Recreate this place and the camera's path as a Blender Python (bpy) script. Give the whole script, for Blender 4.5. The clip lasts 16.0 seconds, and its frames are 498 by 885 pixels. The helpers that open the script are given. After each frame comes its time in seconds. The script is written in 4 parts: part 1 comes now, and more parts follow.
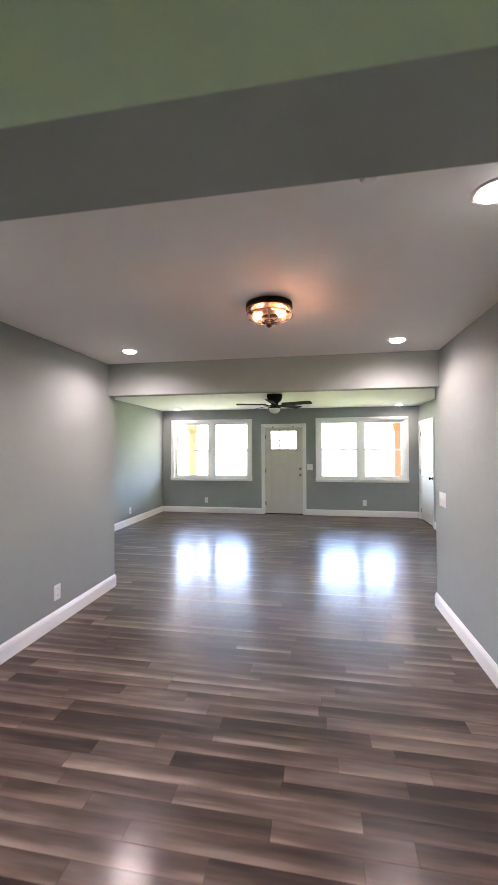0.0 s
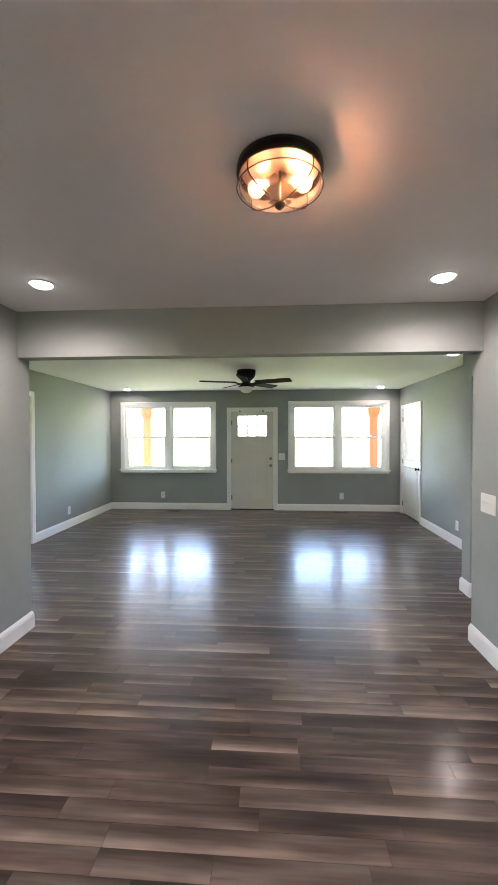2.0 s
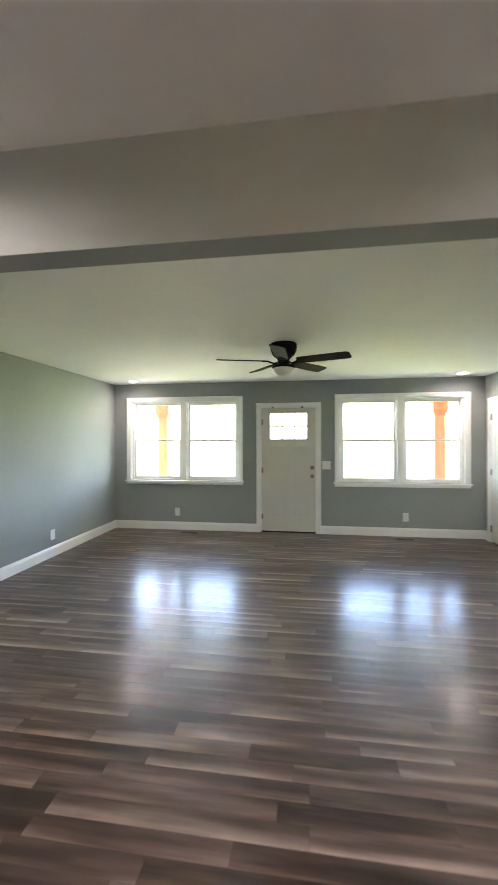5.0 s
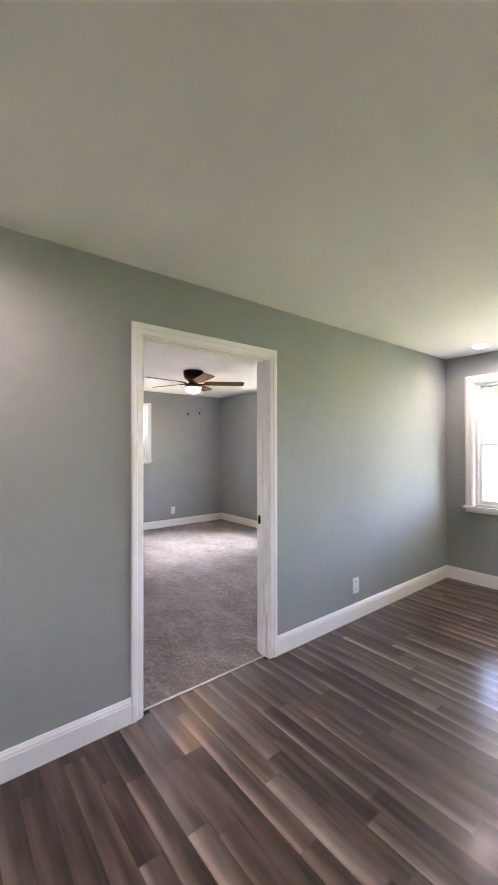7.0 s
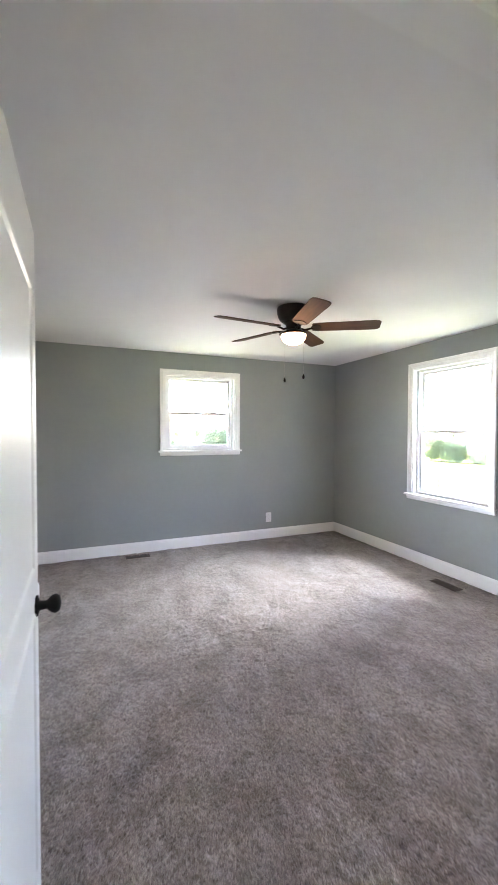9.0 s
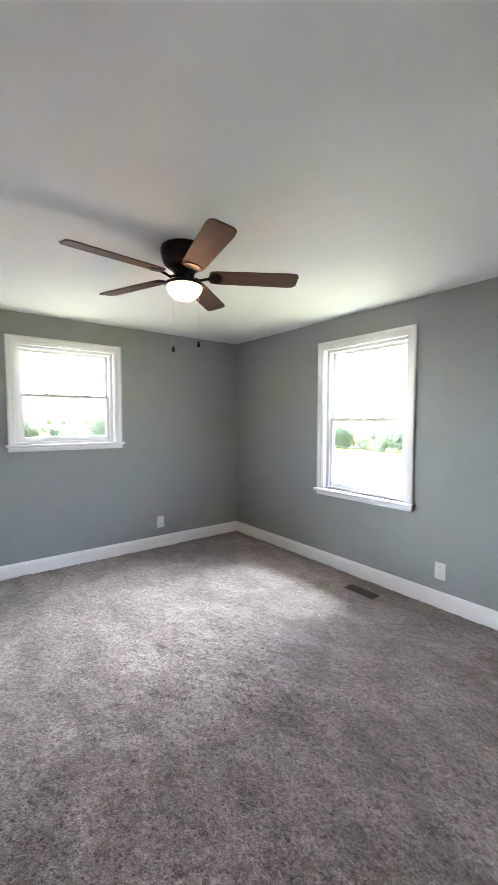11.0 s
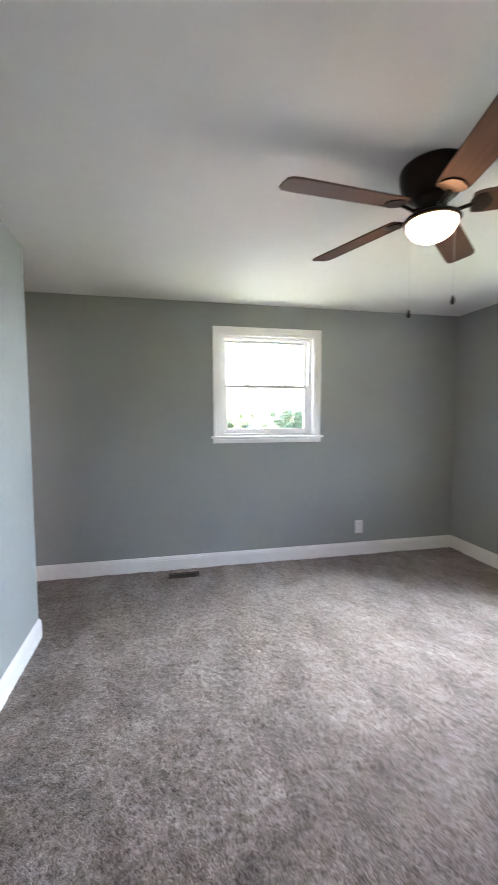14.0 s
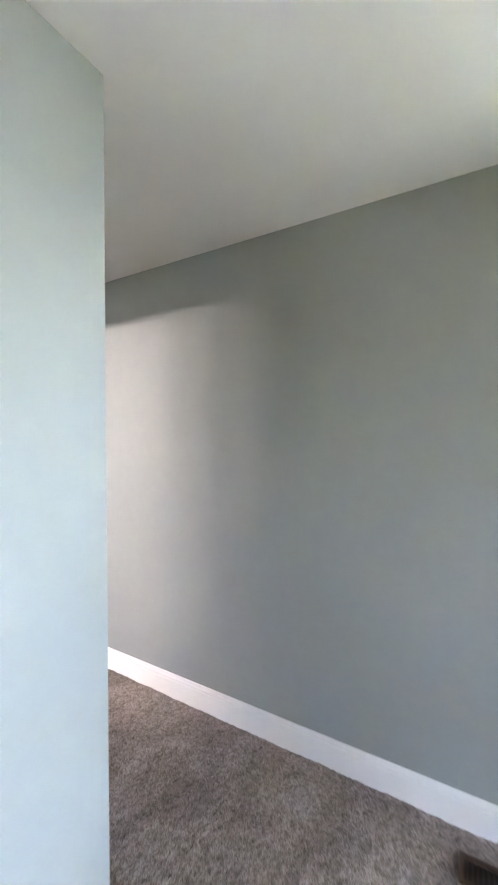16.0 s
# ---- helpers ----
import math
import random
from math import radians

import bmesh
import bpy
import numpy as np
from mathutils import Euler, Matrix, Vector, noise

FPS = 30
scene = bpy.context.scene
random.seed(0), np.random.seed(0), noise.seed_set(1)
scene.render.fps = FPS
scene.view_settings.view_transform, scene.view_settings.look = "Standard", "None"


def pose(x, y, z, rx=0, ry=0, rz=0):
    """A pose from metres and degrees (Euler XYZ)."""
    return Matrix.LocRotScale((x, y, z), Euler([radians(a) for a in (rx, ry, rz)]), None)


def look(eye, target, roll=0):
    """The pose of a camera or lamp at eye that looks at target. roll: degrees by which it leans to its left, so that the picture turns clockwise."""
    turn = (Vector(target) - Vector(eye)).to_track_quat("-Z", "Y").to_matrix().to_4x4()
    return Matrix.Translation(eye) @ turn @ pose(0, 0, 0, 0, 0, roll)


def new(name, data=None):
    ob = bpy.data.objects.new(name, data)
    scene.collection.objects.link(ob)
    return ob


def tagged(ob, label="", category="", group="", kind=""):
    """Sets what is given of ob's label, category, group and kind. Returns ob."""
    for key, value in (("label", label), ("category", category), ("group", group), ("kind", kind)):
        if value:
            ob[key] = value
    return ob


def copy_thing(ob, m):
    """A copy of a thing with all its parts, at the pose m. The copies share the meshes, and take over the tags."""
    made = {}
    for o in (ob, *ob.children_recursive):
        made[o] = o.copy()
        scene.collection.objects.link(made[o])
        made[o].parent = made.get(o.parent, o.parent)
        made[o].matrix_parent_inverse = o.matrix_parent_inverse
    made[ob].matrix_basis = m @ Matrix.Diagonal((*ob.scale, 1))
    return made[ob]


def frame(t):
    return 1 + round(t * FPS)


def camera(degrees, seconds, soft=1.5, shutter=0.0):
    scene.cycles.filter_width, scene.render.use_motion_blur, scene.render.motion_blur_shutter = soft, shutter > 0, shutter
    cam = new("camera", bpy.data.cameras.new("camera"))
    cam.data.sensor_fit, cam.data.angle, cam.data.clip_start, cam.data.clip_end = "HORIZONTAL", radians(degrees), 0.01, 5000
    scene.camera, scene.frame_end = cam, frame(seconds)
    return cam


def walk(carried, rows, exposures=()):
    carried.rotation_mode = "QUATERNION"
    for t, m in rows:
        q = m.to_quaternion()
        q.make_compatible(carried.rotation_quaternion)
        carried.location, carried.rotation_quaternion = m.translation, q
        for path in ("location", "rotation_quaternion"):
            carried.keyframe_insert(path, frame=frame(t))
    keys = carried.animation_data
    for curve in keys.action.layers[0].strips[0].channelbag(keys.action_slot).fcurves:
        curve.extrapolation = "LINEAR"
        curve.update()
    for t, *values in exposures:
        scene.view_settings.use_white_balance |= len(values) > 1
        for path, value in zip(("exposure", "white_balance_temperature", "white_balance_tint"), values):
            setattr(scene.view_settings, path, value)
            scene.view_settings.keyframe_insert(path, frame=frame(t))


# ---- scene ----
cam = camera(65.3, 16.0, shutter=0.3)
PATH = [
    (0, (0.177, -0.28, 1.524), (-0.168, 1.69, 1.554), -0.2),
    (0.5, (0.078, 0.039, 1.521), (-0.216, 2.017, 1.555), -0.1),
    (1, (-0.03, 0.338, 1.513), (-0.241, 2.326, 1.565), -0.1),
    (1.5, (-0.125, 0.587, 1.514), (-0.221, 2.584, 1.533), -0.0),
    (2, (-0.138, 0.806, 1.512), (-0.267, 2.801, 1.478), -0.1),
    (2.5, (-0.161, 0.971, 1.487), (-0.291, 2.965, 1.409), 0.0),
    (3, (-0.188, 1.115, 1.477), (-0.191, 3.115, 1.464), 0.0),
    (3.2, (-0.194, 1.189, 1.489), (-0.139, 3.188, 1.482), 0.0),
    (5.3, (-0.397, 2.703, 1.486), (-0.877, 4.644, 1.473), -0.2),
    (5.5, (-0.486, 2.878, 1.484), (-1.17, 4.757, 1.49), -0.1),
    (6, (-0.807, 3.342, 1.49), (-1.839, 5.054, 1.549), -0.3),
    (6.5, (-1.145, 3.801, 1.498), (-2.464, 5.303, 1.565), -0.0),
    (7, (-1.514, 4.234, 1.467), (-3.071, 5.488, 1.486), -0.1),
    (7.5, (-2.008, 4.598, 1.476), (-3.687, 5.684, 1.426), 0.1),
    (8, (-2.4, 4.908, 1.478), (-4.195, 5.786, 1.401), 0.1),
    (8.2, (-2.548, 5.003, 1.459), (-4.38, 5.802, 1.388), 0.3),
    (10.3, (-3.842, 5.622, 1.46), (-5.673, 6.425, 1.438), -0.0),
    (10.5, (-3.851, 5.665, 1.454), (-5.621, 6.594, 1.415), 0.0),
    (11, (-3.858, 5.723, 1.462), (-5.433, 6.95, 1.348), 0.1),
    (11.5, (-3.847, 5.761, 1.452), (-5.245, 7.181, 1.275), 0.3),
    (12, (-3.827, 5.768, 1.439), (-5.131, 7.271, 1.244), 0.5),
    (12.5, (-3.834, 5.76, 1.443), (-5.198, 7.21, 1.246), 0.6),
    (13, (-3.93, 5.713, 1.458), (-5.488, 6.952, 1.265), 0.4),
    (13.5, (-4.129, 5.657, 1.459), (-5.911, 6.547, 1.272), 0.6),
    (13.8, (-4.311, 5.716, 1.437), (-6.207, 6.33, 1.281), -0.5),
    (14, (-4.404, 5.738, 1.438), (-6.355, 6.152, 1.291), -0.1),
    (14.5, (-4.815, 5.816, 1.459), (-6.811, 5.784, 1.342), -0.2),
    (15, (-5.357, 5.853, 1.447), (-7.316, 5.457, 1.362), -0.6),
    (15.3, (-5.648, 5.871, 1.446), (-7.552, 5.261, 1.389), -0.3),
    (16, (-6.322, 5.785, 1.478), (-8.042, 4.765, 1.443), -0.1),
]
EXPOSURES = [(0, 5.56, 6450, 17), (0.5, 5.55, 6480, 13), (1.0, 5.45, 6500, 12), (2.0, 5.25, 6500, 11), (3.2, 5.25, 6500, 11), (5.3, 5.42, 6700, 12), (7.0, 5.5, 6750, 25), (8.2, 5.55, 6650, 21), (10.3, 5.06, 6480, 15), (12.2, 5.24, 6480, 15), (13.5, 5.1, 6480, 16), (14.5, 5.0, 6450, 16), (15.1, 4.86, 6420, 15), (15.6, 5.38, 6400, 15), (16, 5.74, 6350, 15)]
walk(cam, [(t, look(eye, target, roll)) for t, eye, target, roll in PATH], EXPOSURES)

# ---- world, sun ----
SUN_ELEV, SUN_AZ = 58.0, 264.0     # degrees; azimuth clockwise from +y
world = bpy.data.worlds.new("sky")
scene.world = world
world.use_nodes = True
wn = world.node_tree
wn.nodes.clear()
sky = wn.nodes.new("ShaderNodeTexSky")
sky.sky_type, sky.sun_disc = "NISHITA", False
sky.sun_elevation, sky.sun_rotation = radians(SUN_ELEV), radians(SUN_AZ)
sky.dust_density, sky.ozone_density, sky.air_density = 2.0, 1.0, 1.0
wbg, wout = wn.nodes.new("ShaderNodeBackground"), wn.nodes.new("ShaderNodeOutputWorld")
wbg.inputs["Strength"].default_value = 0.15
wn.links.new(sky.outputs[0], wbg.inputs[0])
wn.links.new(wbg.outputs[0], wout.inputs[0])
sun_data = bpy.data.lights.new("sun", "SUN")
sun_data.energy, sun_data.angle, sun_data.color = 2.0, radians(0.6), (1.0, 0.95, 0.88)
sun = new("sun", sun_data)
_e, _a = radians(SUN_ELEV), radians(SUN_AZ)
sun.matrix_basis = look((0, 0, 30), (-30 * math.cos(_e) * math.sin(_a), -30 * math.cos(_e) * math.cos(_a), 30 - 30 * math.sin(_e)))


def lamp(name, kind, m, watts, color, size=0.05, angle=120, blend=0.6):
    d = bpy.data.lights.new(name, kind)
    d.energy, d.color = watts, color
    if kind == "AREA":
        d.shape, d.size = "DISK", size
    else:
        d.shadow_soft_size = size
    if kind == "SPOT":
        d.spot_size, d.spot_blend = radians(angle), blend
    ob = new(name, d)
    ob.matrix_basis = m
    return ob


# unseen area lamps added outside both bedroom windows, in place of brighter sky light
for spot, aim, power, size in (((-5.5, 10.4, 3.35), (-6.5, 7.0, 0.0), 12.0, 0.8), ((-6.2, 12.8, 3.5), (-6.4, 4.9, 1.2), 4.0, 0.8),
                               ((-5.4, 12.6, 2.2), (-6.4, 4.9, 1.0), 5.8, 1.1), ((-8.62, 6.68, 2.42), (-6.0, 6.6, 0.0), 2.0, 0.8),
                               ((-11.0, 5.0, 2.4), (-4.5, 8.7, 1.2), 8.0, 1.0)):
    lamp("window_sky_fill", "AREA", look(spot, aim), power, (0.80, 0.92, 1.0), size)



# ---- materials ----
def material(name, base, rough=0.5, metal=0.0, var=0.0, scale=6.0, stretch=(1, 1, 1), bump=0.0, bump_scale=200.0,
             second=None, emit=0.0, emit_color=None, rough_var=0.0, per_object=0.0, coat=0.0, transmission=0.0, ior=1.45):
    m = bpy.data.materials.new(name)
    m.use_nodes = True
    nt = m.node_tree
    b = nt.nodes["Principled BSDF"]
    b.inputs["Base Color"].default_value = (*base, 1)
    b.inputs["Roughness"].default_value = rough
    b.inputs["Metallic"].default_value = metal
    b.inputs["Coat Weight"].default_value = coat
    b.inputs["Transmission Weight"].default_value = transmission
    b.inputs["IOR"].default_value = ior
    if emit:
        b.inputs["Emission Color"].default_value = (*(emit_color or base), 1)
        b.inputs["Emission Strength"].default_value = emit
    if not (var or bump or rough_var or per_object):
        return m
    tc = nt.nodes.new("ShaderNodeTexCoord")
    mp = nt.nodes.new("ShaderNodeMapping")
    mp.inputs["Scale"].default_value = stretch
    nt.links.new(tc.outputs["Object"], mp.inputs[0])
    if var or per_object:
        n1 = nt.nodes.new("ShaderNodeTexNoise")
        n1.inputs["Scale"].default_value, n1.inputs["Detail"].default_value = scale, 6
        nt.links.new(mp.outputs[0], n1.inputs[0])
        n2 = nt.nodes.new("ShaderNodeTexNoise")
        n2.inputs["Scale"].default_value, n2.inputs["Detail"].default_value = scale * 14, 3
        nt.links.new(mp.outputs[0], n2.inputs[0])
        mixv = nt.nodes.new("ShaderNodeMath")
        mixv.operation = "MULTIPLY_ADD"
        nt.links.new(n2.outputs[0], mixv.inputs[0])
        mixv.inputs[1].default_value = 0.4
        nt.links.new(n1.outputs[0], mixv.inputs[2])
        ramp = nt.nodes.new("ShaderNodeMapRange")
        ramp.inputs["From Min"].default_value, ramp.inputs["From Max"].default_value = 0.4, 1.0
        nt.links.new(mixv.outputs[0], ramp.inputs[0])
        mix = nt.nodes.new("ShaderNodeMix")
        mix.data_type = "RGBA"
        lo = second or tuple(c * (1 - var) for c in base)
        hi = base if second else tuple(min(1, c * (1 + var)) for c in base)
        mix.inputs[6].default_value, mix.inputs[7].default_value = (*lo, 1), (*hi, 1)
        nt.links.new(ramp.outputs[0], mix.inputs[0])
        last = mix.outputs[2]
        if per_object:
            oi = nt.nodes.new("ShaderNodeObjectInfo")
            mr = nt.nodes.new("ShaderNodeMapRange")
            mr.inputs["To Min"].default_value, mr.inputs["To Max"].default_value = 1 - per_object, 1 + per_object
            nt.links.new(oi.outputs["Random"], mr.inputs[0])
            hs = nt.nodes.new("ShaderNodeHueSaturation")
            nt.links.new(last, hs.inputs["Color"])
            nt.links.new(mr.outputs[0], hs.inputs["Value"])
            last = hs.outputs[0]
        nt.links.new(last, b.inputs["Base Color"])
    if rough_var:
        n3 = nt.nodes.new("ShaderNodeTexNoise")
        n3.inputs["Scale"].default_value = scale * 1.7
        nt.links.new(mp.outputs[0], n3.inputs[0])
        mr = nt.nodes.new("ShaderNodeMapRange")
        mr.inputs["To Min"].default_value, mr.inputs["To Max"].default_value = rough - rough_var, rough + rough_var
        nt.links.new(n3.outputs[0], mr.inputs[0])
        nt.links.new(mr.outputs[0], b.inputs["Roughness"])
    if bump:
        n4 = nt.nodes.new("ShaderNodeTexNoise")
        n4.inputs["Scale"].default_value, n4.inputs["Detail"].default_value = bump_scale, 2
        nt.links.new(mp.outputs[0], n4.inputs[0])
        bp = nt.nodes.new("ShaderNodeBump")
        bp.inputs["Strength"].default_value, bp.inputs["Distance"].default_value = bump, 0.002
        nt.links.new(n4.outputs[0], bp.inputs["Height"])
        nt.links.new(bp.outputs[0], b.inputs["Normal"])
    return m


def carpet_material():
    """Cut pile: speckled tufts a centimetre across, brushed patches half a metre across."""
    m = bpy.data.materials.new("taupe_carpet")
    m.use_nodes = True
    nt = m.node_tree
    b = nt.nodes["Principled BSDF"]
    b.inputs["Roughness"].default_value = 0.95
    b.inputs["Specular IOR Level"].default_value = 0.15
    b.inputs["Sheen Weight"].default_value, b.inputs["Sheen Roughness"].default_value = 0.30, 0.4
    tc = nt.nodes.new("ShaderNodeTexCoord")

    def grain(scale, detail, lo, hi, stretch=(1, 1, 1), twist=0.0):
        mp = nt.nodes.new("ShaderNodeMapping")
        mp.inputs["Scale"].default_value = stretch
        n, r = nt.nodes.new("ShaderNodeTexNoise"), nt.nodes.new("ShaderNodeMapRange")
        n.inputs["Scale"].default_value, n.inputs["Detail"].default_value = scale, detail
        n.inputs["Distortion"].default_value = twist
        r.inputs["From Min"].default_value, r.inputs["From Max"].default_value = lo, hi
        nt.links.new(tc.outputs["Object"], mp.inputs[0])
        nt.links.new(mp.outputs[0], n.inputs[0])
        nt.links.new(n.outputs[0], r.inputs[0])
        return r.outputs[0]

    tuft, fibre, patch, lay = grain(86, 3, 0.34, 0.66, (1, 1, 1), 1.4), grain(300, 2, 0.34, 0.66), grain(3.2, 4, 0.34, 0.66, (1, 1.5, 1), 0.6), grain(22, 3, 0.36, 0.66, (1, 1.3, 1), 1.2)

    def blend(fac, a, c, kind="MIX"):
        x = nt.nodes.new("ShaderNodeMix")
        x.data_type, x.blend_type = "RGBA", kind
        if isinstance(fac, float):
            x.inputs[0].default_value = fac
        else:
            nt.links.new(fac, x.inputs[0])
        for sock, v in ((x.inputs[6], a), (x.inputs[7], c)):
            if isinstance(v, tuple):
                sock.default_value = (*v, 1)
            else:
                nt.links.new(v, sock)
        return x.outputs[2]

    base = blend(tuft, (0.136, 0.109, 0.096), (0.41, 0.354, 0.324))
    base = blend(1.0, base, blend(fibre, (0.66, 0.65, 0.64), (1.2, 1.18, 1.16)), "MULTIPLY")
    base = blend(1.0, base, blend(patch, (0.72, 0.70, 0.69), (1.16, 1.16, 1.16)), "MULTIPLY")
    base = blend(1.0, base, blend(lay, (0.78, 0.77, 0.76), (1.16, 1.16, 1.16)), "MULTIPLY")
    nt.links.new(base, b.inputs["Base Color"])
    bp = nt.nodes.new("ShaderNodeBump")
    bp.inputs["Strength"].default_value, bp.inputs["Distance"].default_value = 0.7, 0.005
    nt.links.new(tuft, bp.inputs["Height"])
    nt.links.new(bp.outputs[0], b.inputs["Normal"])
    return m


BOARD = 0.0935


def plank_material(per_island=False):
    """Grey-brown vinyl plank: own tone per plank, long streaks and fine grain along x."""
    m = bpy.data.materials.new("vinyl_plank")
    m.use_nodes = True
    nt = m.node_tree
    b = nt.nodes["Principled BSDF"]
    tc, oi = nt.nodes.new("ShaderNodeTexCoord"), nt.nodes.new("ShaderNodeObjectInfo")
    if per_island:
        oi = nt.nodes.new("ShaderNodeNewGeometry")
    own = "Random Per Island" if per_island else "Random"
    off = nt.nodes.new("ShaderNodeVectorMath")
    off.operation = "MULTIPLY_ADD"
    cx = nt.nodes.new("ShaderNodeCombineXYZ")
    for i in range(3):
        nt.links.new(oi.outputs[own], cx.inputs[i])
    off.inputs[1].default_value = (37.0, 91.0, 53.0)
    nt.links.new(cx.outputs[0], off.inputs[0])
    nt.links.new(tc.outputs["Object"], off.inputs[2])

    def grain(scale, stretch, detail, rough=0.55):
        mp = nt.nodes.new("ShaderNodeMapping")
        mp.inputs["Scale"].default_value = stretch
        nt.links.new(off.outputs[0], mp.inputs[0])
        n = nt.nodes.new("ShaderNodeTexNoise")
        n.inputs["Scale"].default_value, n.inputs["Detail"].default_value, n.inputs["Roughness"].default_value = scale, detail, rough
        nt.links.new(mp.outputs[0], n.inputs[0])
        return n.outputs[0]

    streak, fine, blotch = grain(7, (0.16, 1.5, 1), 3), grain(60, (0.05, 1.5, 1), 4), grain(3.0, (0.7, 1.6, 1), 4)
    add = nt.nodes.new("ShaderNodeMath")
    add.operation = "MULTIPLY_ADD"
    nt.links.new(fine, add.inputs[0])
    add.inputs[1].default_value = 0.14
    nt.links.new(streak, add.inputs[2])
    add2 = nt.nodes.new("ShaderNodeMath")
    add2.operation = "MULTIPLY_ADD"
    nt.links.new(oi.outputs[own], add2.inputs[0])
    add2.inputs[1].default_value = 0.22
    nt.links.new(add.outputs[0], add2.inputs[2])
    norm = nt.nodes.new("ShaderNodeMapRange")
    norm.inputs["From Min"].default_value, norm.inputs["From Max"].default_value = 0.50, 0.92
    nt.links.new(add2.outputs[0], norm.inputs[0])
    ramp = nt.nodes.new("ShaderNodeValToRGB")
    e = ramp.color_ramp.elements
    e[0].position, e[0].color = 0.0, PLANK_DARK
    e[1].position, e[1].color = 1.0, PLANK_LIGHT
    k = e.new(0.5)
    k.color = PLANK_MID
    nt.links.new(norm.outputs[0], ramp.inputs[0])
    hs = nt.nodes.new("ShaderNodeHueSaturation")
    mr = nt.nodes.new("ShaderNodeMapRange")
    mr.inputs["From Min"].default_value, mr.inputs["From Max"].default_value = 0.3, 0.7
    mr.inputs["To Min"].default_value, mr.inputs["To Max"].default_value = 0.8, 1.2
    nt.links.new(blotch, mr.inputs[0])
    sep, fr, ed, mul = nt.nodes.new("ShaderNodeSeparateXYZ"), nt.nodes.new("ShaderNodeMath"), nt.nodes.new("ShaderNodeMapRange"), nt.nodes.new("ShaderNodeMath")
    nt.links.new(tc.outputs["Object"], sep.inputs[0])
    add3 = nt.nodes.new("ShaderNodeMath")
    add3.operation, add3.inputs[1].default_value = "MULTIPLY_ADD", 1 / BOARD
    add3.inputs[2].default_value = 4.0 / BOARD if per_island else 0.0
    nt.links.new(sep.outputs[1], add3.inputs[0])
    fr.operation = "FRACT"
    nt.links.new(add3.outputs[0], fr.inputs[0])
    # the pale sapwood edge wanders and fades along each board
    wander, fade = grain(3.0, (0.9, 0.15, 1), 3), grain(1.1, (1.0, 0.1, 1), 2)
    shift = nt.nodes.new("ShaderNodeMath")
    shift.operation, shift.inputs[1].default_value = "MULTIPLY_ADD", -0.5
    nt.links.new(wander, shift.inputs[0])
    nt.links.new(fr.outputs[0], shift.inputs[2])
    ed.interpolation_type = "SMOOTHSTEP"
    ed.inputs["From Min"].default_value, ed.inputs["From Max"].default_value = -0.22, 0.34
    ed.inputs["To Min"].default_value, ed.inputs["To Max"].default_value = 1.0, 0.0
    nt.links.new(shift.outputs[0], ed.inputs[0])
    amount = nt.nodes.new("ShaderNodeMapRange")
    amount.inputs["From Min"].default_value, amount.inputs["From Max"].default_value = 0.38, 0.62
    amount.inputs["To Min"].default_value, amount.inputs["To Max"].default_value = 0.30, 1.1
    nt.links.new(fade, amount.inputs[0])
    pale = nt.nodes.new("ShaderNodeMath")
    pale.operation = "MULTIPLY"
    nt.links.new(ed.outputs[0], pale.inputs[0])
    nt.links.new(amount.outputs[0], pale.inputs[1])
    lift = nt.nodes.new("ShaderNodeMath")
    lift.operation, lift.inputs[1].default_value, lift.inputs[2].default_value = "MULTIPLY_ADD", 1.0, 0.74
    nt.links.new(pale.outputs[0], lift.inputs[0])
    mul.operation = "MULTIPLY"
    nt.links.new(mr.outputs[0], mul.inputs[0])
    nt.links.new(lift.outputs[0], mul.inputs[1])
    nt.links.new(mul.outputs[0], hs.inputs["Value"])
    nt.links.new(ramp.outputs[0], hs.inputs["Color"])
    nt.links.new(hs.outputs[0], b.inputs["Base Color"])
    rr = nt.nodes.new("ShaderNodeMapRange")
    rr.inputs["To Min"].default_value, rr.inputs["To Max"].default_value = 0.30, 0.44
    b.inputs["Coat Weight"].default_value, b.inputs["Coat Roughness"].default_value = 0.36, 0.17
    b.inputs["Specular IOR Level"].default_value = 0.25
    nt.links.new(streak, rr.inputs[0])
    nt.links.new(rr.outputs[0], b.inputs["Roughness"])
    bp = nt.nodes.new("ShaderNodeBump")
    bp.inputs["Strength"].default_value, bp.inputs["Distance"].default_value = 0.22, 0.0012
    nt.links.new(add.outputs[0], bp.inputs["Height"])
    nt.links.new(bp.outputs[0], b.inputs["Normal"])
    return m


PLANK_DARK, PLANK_MID, PLANK_LIGHT = (0.034, 0.0210, 0.0163, 1), (0.104, 0.0725, 0.0580, 1), (0.215, 0.168, 0.140, 1)
PAINT = material("sage_grey_paint", (0.319, 0.342, 0.331), 0.75, var=0.05, scale=1.3, bump=0.12, bump_scale=260)
CEIL = material("ceiling_paint", (0.84, 0.835, 0.82), 0.75, var=0.03, scale=0.8, bump=0.18, bump_scale=160)
TRIM = material("white_trim_paint", (0.87, 0.865, 0.855), 0.42, var=0.012, scale=3)
SASH = material("white_vinyl_sash", (0.86, 0.865, 0.86), 0.38, var=0.02, scale=4)
DOOR = material("almond_door_paint", (0.66, 0.64, 0.58), 0.38, var=0.03, scale=2.5, bump=0.05, bump_scale=120)
DOORW = material("white_door_paint", (0.70, 0.70, 0.68), 0.35, var=0.025, scale=2.5, bump=0.05, bump_scale=120)
PLATE = material("white_plastic_plate", (0.80, 0.80, 0.79), 0.3, var=0.015, scale=8)
# near-black colour for solids that stand in for shade inside holes
HOLE_SHADE = material("hole_shade", (0.012, 0.012, 0.012), 0.7)
